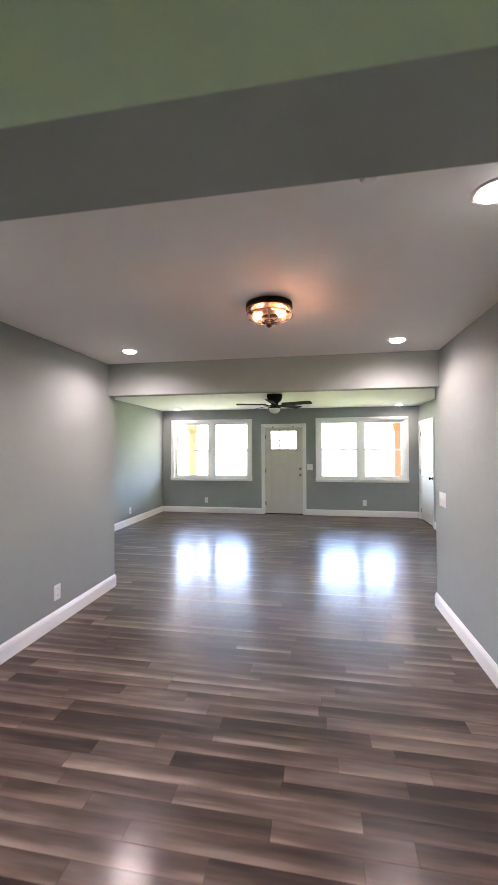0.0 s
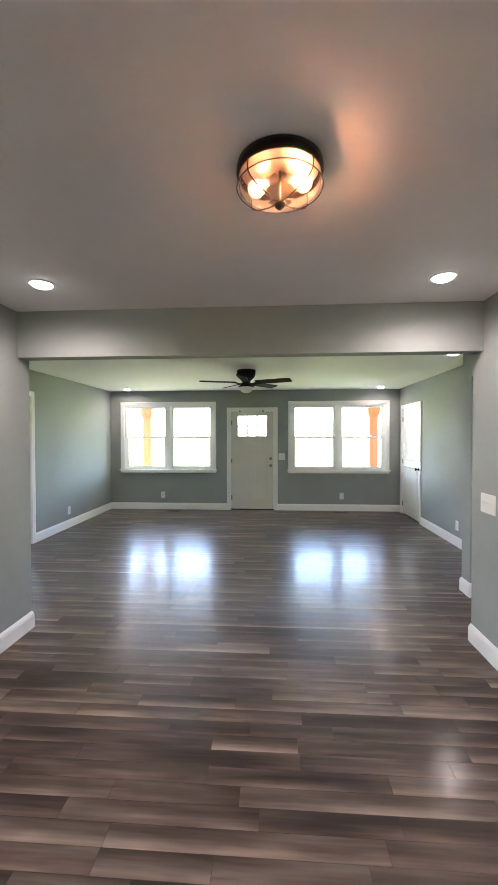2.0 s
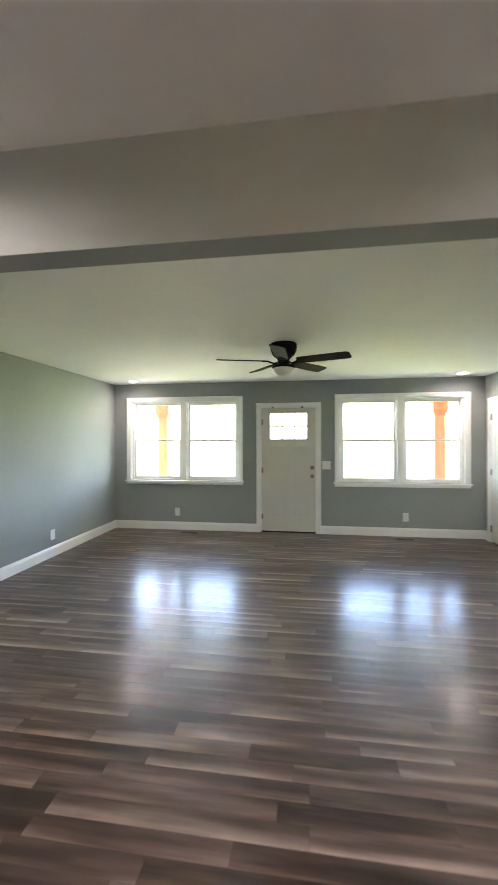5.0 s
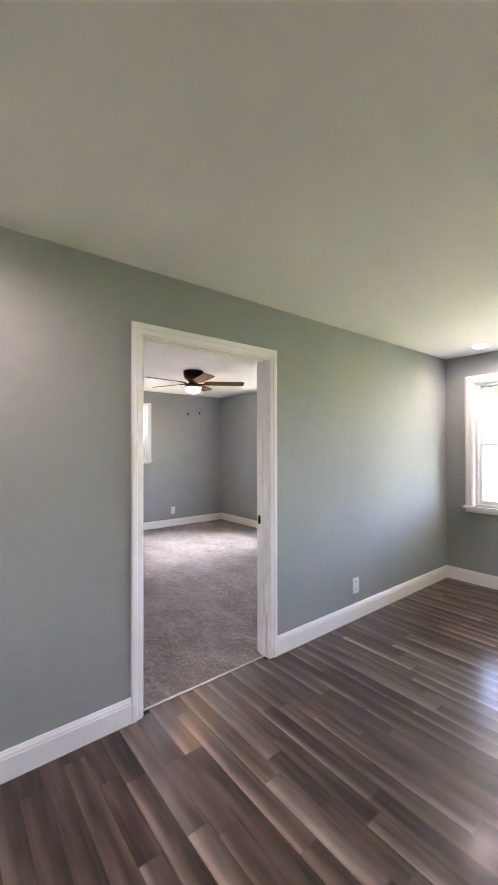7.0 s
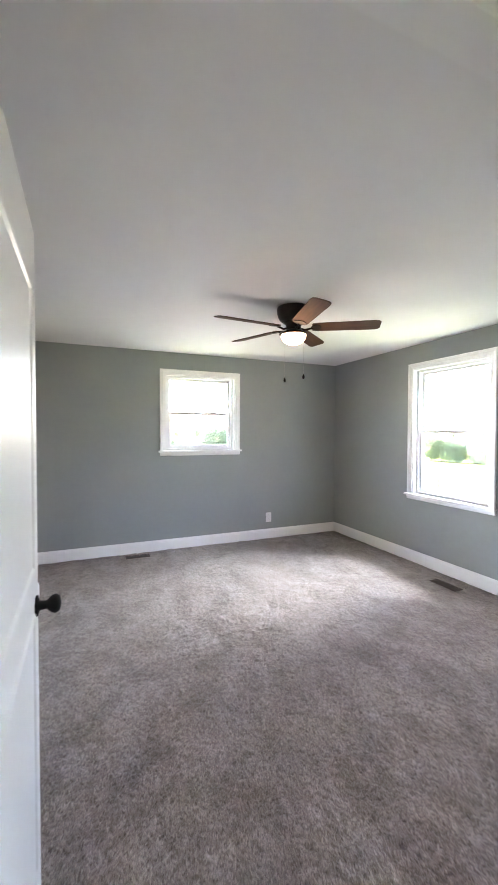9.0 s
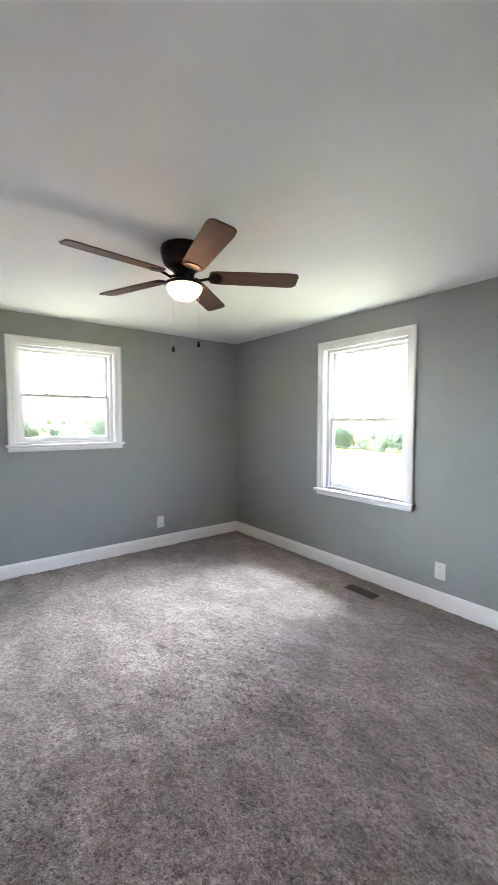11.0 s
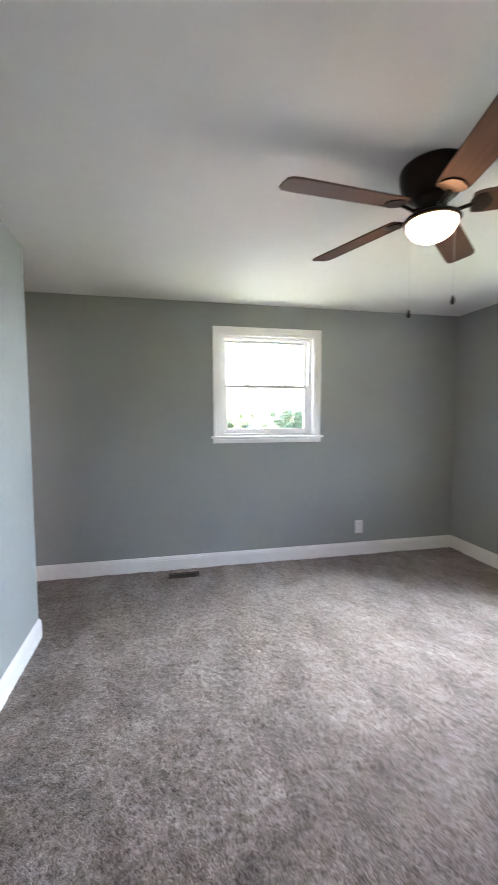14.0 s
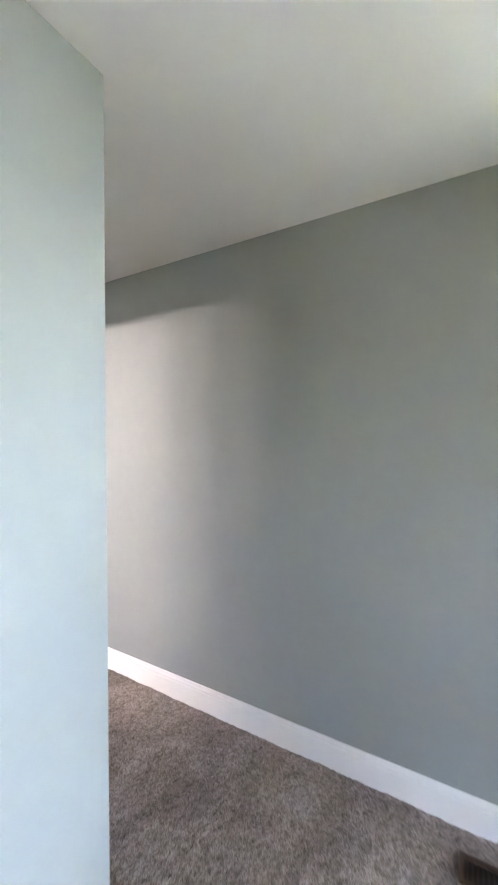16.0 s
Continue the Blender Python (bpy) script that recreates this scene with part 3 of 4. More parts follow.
def jamb(parent, half, top, depth, stop=0.045, j=0.018, lip=0.011):
    b = bmesh.new()
    box(b, -half, -half + j, 0.0, depth, 0, top)
    box(b, half - j, half, 0.0, depth, 0, top)
    box(b, -half + j, half - j, 0.0, depth, top - j, top)
    part("jamb", b, TRIM, parent)
    s = bmesh.new()
    box(s, -half + j, -half + j + lip, stop, stop + 0.032, 0, top - j, 0.002)
    box(s, half - j - lip, half - j, stop, stop + 0.032, 0, top - j, 0.002)
    box(s, -half + j + lip, half - j - lip, stop, stop + 0.032, top - j - lip, top - j, 0.002)
    part("door_stop", s, TRIM, parent)


def panel_loop(bm, pts, y, r=0.012):
    """A moulded ridge round a door panel, closed, on the face at y."""
    prof = [(-r, 0.0), (-r * 0.5, 0.006), (r * 0.2, 0.005), (r, -0.002)]
    rings = []
    n = Vector((0, -1, 0))
    k = len(pts)
    for i in range(k):
        p, q, s = Vector((pts[i - 1][0], y, pts[i - 1][1])), Vector((pts[i][0], y, pts[i][1])), Vector((pts[(i + 1) % k][0], y, pts[(i + 1) % k][1]))
        s1, s2 = n.cross((q - p).normalized()), n.cross((s - q).normalized())
        sd = (s1 + s2).normalized()
        sd = sd / max(0.4, sd.dot(s1))
        rings.append([bm.verts.new(q + sd * u + n * v) for u, v in prof])
    for i in range(k):
        a, b = rings[i], rings[(i + 1) % k]
        for c in range(len(prof) - 1):
            bm.faces.new((a[c], a[c + 1], b[c + 1], b[c]))


def front_door():
    half, top = (DOOR_X[1] - DOOR_X[0]) / 2 - CW, DOOR_TOP - CW
    xc = sum(DOOR_X) / 2
    m = pose(xc, LN, 0)
    b = sweep(bmesh.new(), [(-half, 0, 0.0), (-half, 0, top), (half, 0, top), (half, 0, 0.0)], (0, -1, 0), CASING)
    c = structure("trim_front_door", b, TRIM, "white moulded front door casing", "door casing")
    c.matrix_basis = m
    d = tagged(new("door_1"), "closed almond painted craftsman front door with six small lites", "door", kind="structure")
    d.matrix_basis = m
    jamb(d, half, top, 0.15, 0.078)
    s = half - 0.021
    z0, z1 = 0.022, top - 0.021
    y0, y1 = 0.03, 0.074
    lx, lz0, lz1 = 0.298, 1.50, 1.925
    b = bmesh.new()
    box(b, -s, -lx, y0, y1, z0, z1)
    box(b, lx, s, y0, y1, z0, z1)
    box(b, -lx, lx, y0, y1, lz1, z1)
    box(b, -lx, lx, y0, y1, 1.385, lz0)
    box(b, -lx, lx, y0, y1, z0, 0.24)
    box(b, -0.06, 0.06, y0, y1, 0.24, 1.385)
    for sx in (-1, 1):
        xa, xb = sorted((sx * 0.06, sx * lx))
        box(b, xa, xb, y0 + 0.009, y1, 0.24, 1.385)
        panel_loop(b, [(xa, 0.24), (xa, 1.385), (xb, 1.385), (xb, 0.24)][::-1], y0 + 0.009, 0.009)
    slab = part("slab", b, DOOR, d)
    fr = frame_bars(bmesh.new(), -lx - 0.022, lx + 0.022, lz0 - 0.022, lz1 + 0.022, y0 - 0.008, y0 + 0.004, 0.03)
    part("lite_frame", fr, DOOR, slab)
    pane((-lx, lx, 0.05, 0.054, lz0, lz1), slab)
    for x in (-lx / 3, lx / 3):
        part("muntin", box(bmesh.new(), x - 0.012, x + 0.012, 0.034, 0.066, lz0, lz1), DOOR, slab)
    part("muntin", box(bmesh.new(), -lx, lx, 0.035, 0.065, (lz0 + lz1) / 2 - 0.012, (lz0 + lz1) / 2 + 0.012), DOOR, slab)
    for z, kind in ((1.05, "deadbolt"), (0.91, "knob")):
        x = s - 0.055
        b = bmesh.new()
        rows = [(0.032, 0.0), (0.032, 0.006), (0.026, 0.010)]
        rows += [(0.012, 0.014), (0.012, 0.03), (0.024, 0.04), (0.029, 0.052), (0.024, 0.064), (0.008, 0.068)] if kind == "knob" else [(0.02, 0.014), (0.016, 0.02)]
        lathe(b, rows, 24)
        part(kind, b, NICKEL, slab, "satin nickel " + kind, True, pose(x, y0, z, 90, 0, 0))
    for z in (0.25, 1.0, 1.78):
        hinge(d, -half + 0.016, 0.028, z, NICKEL)
    part("threshold", box(bmesh.new(), -half + 0.018, half - 0.018, 0.012, 0.15, 0.001, 0.02, 0.003), BRONZE, d)
    for x in (-0.25, 0.22):
        part("clip", box(bmesh.new(), x - 0.016, x + 0.016, -0.006, 0.0, top - 0.022, top - 0.001, 0.002), BRONZE, d)


def closet_door():
    half, top = (CLOS_Y[1] - CLOS_Y[0]) / 2 - CW, CLOS_TOP - CW
    m = pose(LE, sum(CLOS_Y) / 2, 0, 0, 0, -90)
    casing(m, half, top, "trim_closet_door", "white moulded closet door casing")
    d = tagged(new("door_2"), "closed white two-panel closet door with an arched top panel", "door", kind="structure")
    d.matrix_basis = m
    jamb(d, half, top, 0.12, 0.05)
    s, z0, z1, y0, y1 = half - 0.021, 0.018, top - 0.021, 0.010, 0.046
    b = box(bmesh.new(), -s, s, y0, y1, z0, z1, 0.003)
    px = s - 0.115
    arch = [(px, 1.07), (px, 1.72)] + [(px * (1 - k / 8), 1.72 + 0.055 * (1 - math.cos(math.pi * min(k, 16 - k) / 8))) for k in range(1, 16)] + [(-px, 1.72), (-px, 1.07)]
    panel_loop(b, arch, y0, 0.016)
    panel_loop(b, [(px, 0.2), (px, 0.93), (-px, 0.93), (-px, 0.2)], y0, 0.016)
    inner = 0.045
    v = [b.verts.new((x * (px - inner) / px, y0 - 0.005, 1.07 + inner + (z - 1.07) * 0.9)) for x, z in arch]
    b.faces.new(v)
    for k in range(-3, 4):
        x = k * (px - inner) / 3.6
        top_z = 1.60 + 0.075 * math.cos(math.pi / 2 * x / px)
        box(b, x - 0.003, x + 0.003, y0 - 0.0085, y0 - 0.004, 1.07 + inner + 0.03, top_z, 0.0015)
    box(b, -px + inner, px - inner, y0 - 0.005, y0, 0.2 + inner, 0.93 - inner, 0.002)
    slab = part("slab", b, DOORW, d)
    k = lathe(bmesh.new(), [(0.03, 0.0), (0.03, 0.006), (0.014, 0.01), (0.012, 0.03), (0.023, 0.04), (0.028, 0.052), (0.022, 0.064), (0.006, 0.068)], 24)
    part("knob", k, BLACK, slab, "black door knob", True, pose(s - 0.065, y0, 0.93, 90, 0, 0))
    for z in (0.2, 1.02, 1.82):
        hinge(d, -half + 0.017, 0.006, z, NICKEL)


def bedroom_doorway():
    half, top = (CAS_Y[1] - CAS_Y[0]) / 2 - CW, CAS_TOP - CW
    m = pose(LW, sum(CAS_Y) / 2, 0, 0, 0, 90)
    casing(m, half, top, "trim_bedroom_door", "white moulded casing round the bedroom doorway")
    m2 = pose(BE, sum(CAS_Y) / 2, 0, 0, 0, -90)
    casing(m2, half, top, "trim_bedroom_inside", "white moulded casing on the bedroom side")
    d = tagged(new("doorway_1"), "white jamb of the open bedroom doorway with a black strike plate", "door jamb", kind="structure")
    d.matrix_basis = m
    jamb(d, half, top, 0.12, 0.042, 0.010, 0.007)
    b = box(bmesh.new(), half - 0.0125, half - 0.0095, 0.080, 0.108, 0.915, 0.975, 0.001)
    box(b, half - 0.0132, half - 0.0124, 0.088, 0.1, 0.932, 0.958)
    part("strike_plate", b, BLACK, d, "black strike plate")
    st = sweep(bmesh.new(), [(-3.575, CAS_Y[0] + CW + 0.010, 0.0), (-3.575, CAS_Y[1] - CW - 0.010, 0.0)], (0, 0, 1), [(-0.007, 0.0), (-0.005, 0.006), (0.004, 0.006), (0.008, 0.001), (0.008, 0.0)])
    structure("threshold_strip", st, STRIP, "thin pale metal carpet transition strip", "threshold")


def bedroom_door():
    """The bedroom door, swung a quarter turn into the room; its hinged edge faces the living room."""
    d = tagged(new("door_3"), "open white panelled bedroom door with dark bronze hinges", "door", kind="structure")
    d.matrix_basis = pose(BE - 0.005, CAS_Y[0] + CW + 0.018, 0)
    wide, thick, z0, z1 = 0.88, 0.035, 0.016, CAS_TOP - CW - 0.021
    b = box(bmesh.new(), -wide, 0.0, 0.003, 0.003 + thick, z0, z1, 0.002)
    slab = part("slab", b, DOORW, d)
    for y, face in ((0.003, 1), (0.003 + thick, -1)):
        for lo, hi in ((0.2, 0.93), (1.07, 1.86)):
            b = bmesh.new()
            pts = [(-0.12, lo), (-0.12, hi), (-wide + 0.12, hi), (-wide + 0.12, lo)]
            panel_loop(b, pts, 0.0, 0.014)
            part("panel", b, DOORW, slab, "", False, Matrix.Translation((0, y, 0)) @ Matrix.Diagonal((1, face, 1, 1)))
    for z in (0.22, 1.06, 1.80):
        b = box(bmesh.new(), -0.001, 0.0025, 0.004, 0.031, z - 0.045, z + 0.045, 0.0015)
        lathe(b, [(0.006, z + 0.047), (0.006, z - 0.047)], 10, 0.001, -0.003)
        part("hinge", b, HINGE, d, "dark bronze door hinge")
    rows = [(0.03, 0.0), (0.03, 0.006), (0.014, 0.01), (0.012, 0.03), (0.023, 0.04), (0.028, 0.052), (0.022, 0.064), (0.006, 0.068)]
    for y, turn in ((0.003, 90), (0.003 + thick, -90)):
        part("knob", lathe(bmesh.new(), rows, 24), BLACK, slab, "black door knob", True, pose(-wide + 0.065, y, 0.945, turn, 0, 0))


# ---- small fixtures ----
def outlet(m, label="white duplex wall outlet with a cover plate"):
    t = thing("wall_outlet", label, "outlet", m, "wall outlets")
    part("cover_plate", box(bmesh.new(), -0.041, 0.041, -0.006, 0.0, -0.066, 0.066, 0.003), PLATE, t)
    for z in (-0.028, 0.028):
        r = part("receptacle", box(bmesh.new(), -0.017, 0.017, -0.0085, -0.005, z - 0.0155, z + 0.0155, 0.003), PLATE, t)
        b = bmesh.new()
        for x in (-0.007, 0.006):
            box(b, x - 0.0012, x + 0.0012, -0.0092, -0.0084, z - 0.001, z + 0.008)
        part("slot", b, HOLE_SHADE, r)
    part("screw", lathe(bmesh.new(), [(0.003, 0.0), (0.003, 0.0012)], 10), PLATE, t, "", True, pose(0, -0.006, 0, 90, 0, 0))
    return t


def switch(m, gangs, label):
    t = thing("light_switch", label, "light switch", m)
    w = 0.023 * gangs + 0.02
    part("cover_plate", box(bmesh.new(), -w, w, -0.006, 0.0, -0.066, 0.066, 0.003), PLATE, t)
    for i in range(gangs):
        x = (i - (gangs - 1) / 2) * 0.046
        part("toggle_frame", box(bmesh.new(), x - 0.007, x + 0.007, -0.0075, -0.005, -0.013, 0.013, 0.001), PLATE, t)
        part("toggle", box(bmesh.new(), x - 0.004, x + 0.004, -0.016, -0.006, 0.0, 0.011, 0.001), PLATE, t)
    return t


def floor_vent(m, length=0.29, width=0.125):
    t = thing("floor_register", "dark brown metal floor vent register", "floor vent", m, "floor registers")
    part("frame", frame_bars(bmesh.new(), -length / 2, length / 2, -width / 2, width / 2, 0.0, 0.006, 0.018), VENT, t, m=Matrix(((1, 0, 0, 0), (0, 0, 1, 0), (0, 1, 0, 0), (0, 0, 0, 1))))
    # flat near-black plate in place of the shade down the duct
    part("duct_shade", box(bmesh.new(), -length / 2 + 0.018, length / 2 - 0.018, -width / 2 + 0.018, width / 2 - 0.018, -0.004, -0.001), HOLE_SHADE, t)
    n = 15
    for i in range(n):
        x = -length / 2 + 0.018 + (length - 0.036) * (i + 0.5) / n
        part("slat", box(bmesh.new(), x - 0.0022, x + 0.0022, -width / 2 + 0.018, width / 2 - 0.018, -0.0005, 0.004), VENT, t)
    return t


def downlight(x, y, watts=2.0):
    t = thing("recessed_light", "lit white recessed ceiling downlight", "ceiling light", pose(x, y, H), "recessed ceiling lights")
    part("trim_ring", lathe(bmesh.new(), [(0.078, 0.0), (0.078, -0.003), (0.071, -0.006), (0.060, -0.005), (0.060, 0.0)], 40), PLATE, t, "", True)
    # the bulge stands in for bloom: it makes the lit disc look rounder
    part("lens", lathe(bmesh.new(), [(0.058, -0.0005), (0.0575, -0.006), (0.053, -0.013), (0.041, -0.020), (0.022, -0.024), (0.004, -0.025)], 40), CANLENS, t, "glowing lens", True)
    lamp("downlight_beam", "SPOT", pose(x, y, H - 0.035), watts, (1.0, 0.83, 0.80), 0.09, 174, 0.8)


def ceiling_fan(m, phase, blade_mat, metal, dome_mat, label, chains, tip=0.66):
    """A hugger fan: z 0 at the ceiling."""
    t = thing("ceiling_fan", label, "ceiling fan", m)
    part("canopy", lathe(bmesh.new(), [(0.128, 0.0), (0.132, -0.012), (0.130, -0.04), (0.124, -0.068), (0.111, -0.095), (0.086, -0.115)], 40), metal, t, "", True)
    part("motor_housing", lathe(bmesh.new(), [(0.082, -0.115), (0.066, -0.128), (0.058, -0.145), (0.056, -0.175)], 40), metal, t, "", True)
    part("fitter", lathe(bmesh.new(), [(0.055, -0.175), (0.07, -0.185), (0.108, -0.198), (0.114, -0.208), (0.108, -0.214)], 40), metal, t, "", True)
    rows = [(0.099, -0.212)] + [(0.099 * math.cos(a), -0.212 - 0.078 * math.sin(a)) for a in [math.pi / 2 * k / 10 for k in range(1, 10)]] + [(0.004, -0.29)]
    part("dome", lathe(bmesh.new(), rows, 40), dome_mat, t, "", True)
    zb = -0.165
    irons, blades = None, None
    for k in range(5):
        rz = phase + 72 * k
        if irons is None:
            b = tube(bmesh.new(), [(0.06, 0, 0.0), (0.09, 0, -0.012), (0.12, 0, -0.004), (0.15, 0, 0.002)], 0.008, 8)
            edge = [(0.138 + 0.077 * q / 8, 0.05 * math.sin(math.pi * (q + 1.2) / 10.4)) for q in range(9)]
            edge = edge + [(x, -w) for x, w in edge[::-1]]
            low, top = [[b.verts.new((x, w, z)) for x, w in edge] for z in (0.0005, 0.006)]
            b.faces.new(low)
            b.faces.new(top)
            for q in range(len(edge)):
                b.faces.new((low[q], low[(q + 1) % len(edge)], top[(q + 1) % len(edge)], top[q]))
            irons = finish("blade_iron", b, metal)
            b = bmesh.new()
            out = [(0.145, -0.045), (0.155, -0.056), (0.19, -0.062), (tip - 0.05, -0.070), (tip - 0.015, -0.064), (tip, -0.045), (tip, 0.045), (tip - 0.015, 0.064), (tip - 0.05, 0.070), (0.19, 0.062), (0.155, 0.056), (0.145, 0.045)]
            lo = [b.verts.new((x, y, 0.006)) for x, y in out]
            hi = [b.verts.new((x, y, 0.013)) for x, y in out]
            b.faces.new(lo)
            b.faces.new(hi)
            for i in range(len(out)):
                b.faces.new((lo[i], lo[(i + 1) % len(out)], hi[(i + 1) % len(out)], hi[i]))
            blades = finish("blade", b, blade_mat)
        pm = pose(0, 0, zb, 0, 0, rz) @ pose(0, 0, 0, -12, 0, 0)
        for nm, me in (("blade_iron", irons), ("blade", blades)):
            ob = new(nm, me)
            ob.parent = t
            ob.matrix_basis = pm
    for x, y, z in chains:
        c = part("pull_chain", tube(bmesh.new(), [(x * 0.8, y * 0.8, -0.2), (x, y, -0.23), (x, y, z + 0.02)], 0.0006, 6), STRIP, t)
        part("fob", lathe(bmesh.new(), [(0.002, z + 0.022), (0.006, z + 0.014), (0.0095, z), (0.007, z - 0.012), (0.002, z - 0.016)], 14, x, y), BLACK, c, "", True)
    return t


def flush_lamp(x, y):
    t = thing("flush_mount_light", "lit bronze flush-mount ceiling light with seeded glass and wire cage", "ceiling light", pose(x, y, H))
    r = 0.155
    part("canopy", lathe(bmesh.new(), [(0.150, 0.0), (0.160, -0.004), (0.163, -0.035), (0.160, -0.045), (0.150, -0.047), (0.148, -0.02), (0.06, -0.018)], 48), BRONZE, t, "", True)
    part("reflector", lathe(bmesh.new(), [(0.146, -0.019), (0.146, -0.0215), (0.04, -0.024)], 40), REFLECT, t, "warm metal reflector plate", True)
    b = bmesh.new()
    g = [(r, -0.046), (r, -0.074), (r - 0.003, -0.087), (r - 0.014, -0.100), (r - 0.04, -0.113), (0.06, -0.128), (0.012, -0.137)]
    steps = 48
    ring = [[b.verts.new((q * math.cos(2 * math.pi * i / steps), q * math.sin(2 * math.pi * i / steps), z)) for i in range(steps)] for q, z in g]
    for p, q in zip(ring, ring[1:]):
        for i in range(steps):
            b.faces.new((p[i], p[(i + 1) % steps], q[(i + 1) % steps], q[i]))
    gl = part("glass_bowl", b, LAMPGLASS, t, "clear seeded glass bowl", True)
    mod = gl.modifiers.new("thick", "SOLIDIFY")
    mod.thickness = 0.003
    gl.visible_shadow = False
    part("cage_ring", tube(bmesh.new(), [((r + 0.006) * math.cos(2 * math.pi * i / 48), (r + 0.006) * math.sin(2 * math.pi * i / 48), -0.088) for i in range(49)], 0.0022, 6), BRONZE, t)
    for k in range(4):
        a = math.pi / 4 + k * math.pi / 2
        pts = [(q * math.cos(a), q * math.sin(a), z) for q, z in [(r + 0.004, -0.045), (r + 0.006, -0.088), (r - 0.006, -0.104), (r - 0.035, -0.120), (0.06, -0.137), (0.0, -0.147)]]
        part("cage_wire", tube(bmesh.new(), pts, 0.0022, 6), BRONZE, t)
    part("finial", lathe(bmesh.new(), [(0.006, -0.138), (0.016, -0.144), (0.021, -0.152), (0.018, -0.162), (0.009, -0.168), (0.004, -0.172)], 20), BRONZE, t, "", True)
    part("stem", lathe(bmesh.new(), [(0.005, -0.018), (0.005, -0.14)], 12), NICKEL, t, "", True)
    for sx in (-1, 1):
        d = Vector((sx * 0.80, -0.12 * sx, -0.34)).normalized()
        p0 = Vector((sx * 0.012, 0.0, -0.046))
        part("socket", tube(bmesh.new(), [p0, p0 + d * 0.036], 0.016, 16), REFLECT, t, "", True)
        place = Matrix.Translation(p0 + d * 0.032) @ d.to_track_quat("Z", "Y").to_matrix().to_4x4()
        bl = part("bulb", lathe(bmesh.new(), [(0.010, 0.0), (0.014, 0.012), (0.027, 0.035), (0.032, 0.052), (0.028, 0.069), (0.014, 0.080), (0.003, 0.084)], 20), BULB, t, "amber glass filament bulb", True)
        bl.matrix_basis = place
        bl.visible_shadow = False
        wire = bmesh.new()
        for k in range(4):
            a = math.pi / 4 + k * math.pi / 2
            tube(wire, [(0.004 * math.cos(a), 0.004 * math.sin(a), 0.022), (0.011 * math.cos(a), 0.011 * math.sin(a), 0.064)], 0.0022, 6)
        part("filament", wire, FILAMENT_BRIGHT if sx > 0 else FILAMENT, bl, "glowing filament cage")
    return t


def smoke_detector(x, y):
    t = thing("smoke_detector", "round white smoke detector on the ceiling", "smoke detector", pose(x, y, H))
    body = part("body", lathe(bmesh.new(), [(0.07, 0.0), (0.071, -0.01), (0.066, -0.014), (0.064, -0.026), (0.056, -0.034), (0.03, -0.037), (0.003, -0.038)], 40), PLATE, t, "", True)
    for i in range(3):
        r = 0.016 + 0.007 * i
        arc = [(-0.008 + r * math.cos(a), -0.002 + r * math.sin(a), -0.0362) for a in [2.2 + 0.14 * k for k in range(8)]]
        part("vent_slot", tube(bmesh.new(), arc, 0.0014, 6), HOLE_SHADE, t)
    part("test_button", lathe(bmesh.new(), [(0.009, -0.03), (0.009, -0.039), (0.006, -0.0405)], 16, 0.032, 0.01), PLATE, t, "", True)
    return t


# ---- outdoors ----
def tree_mesh(seed, height, spread):
    rng = random.Random(seed)
    b = bmesh.new()
    tube_pts = [(0, 0, -0.3), (0.05, 0, height * 0.25), (-0.05, 0.08, height * 0.5), (0.1, 0, height * 0.72)]
    for i, (p, q) in enumerate(zip(tube_pts, tube_pts[1:])):
        tube(b, [p, q], 0.03 * height * (1 - 0.28 * i), 8)
    for k in range(9):
        a, z = rng.uniform(0, 6.28), rng.uniform(0.3, 0.68) * height
        ln = spread * rng.uniform(0.5, 0.95)
        tube(b, [(0, 0, z), (ln * 0.5 * math.cos(a), ln * 0.5 * math.sin(a), z + ln * 0.3), (ln * math.cos(a), ln * math.sin(a), z + ln * 0.45)], 0.008 * height, 5)
    trunk = finish("trunk", b, BARK)
    v, f = [], []
    low = 0.42 if height > 4 else 0.05
    lobes = [(rng.uniform(-0.6, 0.6) * spread, rng.uniform(-0.6, 0.6) * spread, height * rng.uniform(low, 0.86), spread * rng.uniform(0.28, 0.5)) for _ in range(13)]
    for lx, ly, lz, lr in lobes:
        for _ in range(420):
            d = Vector((rng.gauss(0, 1), rng.gauss(0, 1), rng.gauss(0, 0.8)))
            d = d.normalized() * lr * rng.uniform(0.55, 1.08)
            c = Vector((lx, ly, lz)) + d
            a = Vector((rng.gauss(0, 1), rng.gauss(0, 1), rng.gauss(0, 1))).normalized()
            e = a.orthogonal().normalized()
            s = spread * rng.uniform(0.03, 0.06)
            n = len(v)
            v += [tuple(c + a * s), tuple(c + e * s * 0.6), tuple(c - a * s), tuple(c - e * s * 0.6)]
            f.append((n, n + 1, n + 2, n + 3))
    me = bpy.data.meshes.new("crown")
    me.from_pydata(v, [], f)
    me.materials.append(LEAF)
    return trunk, me


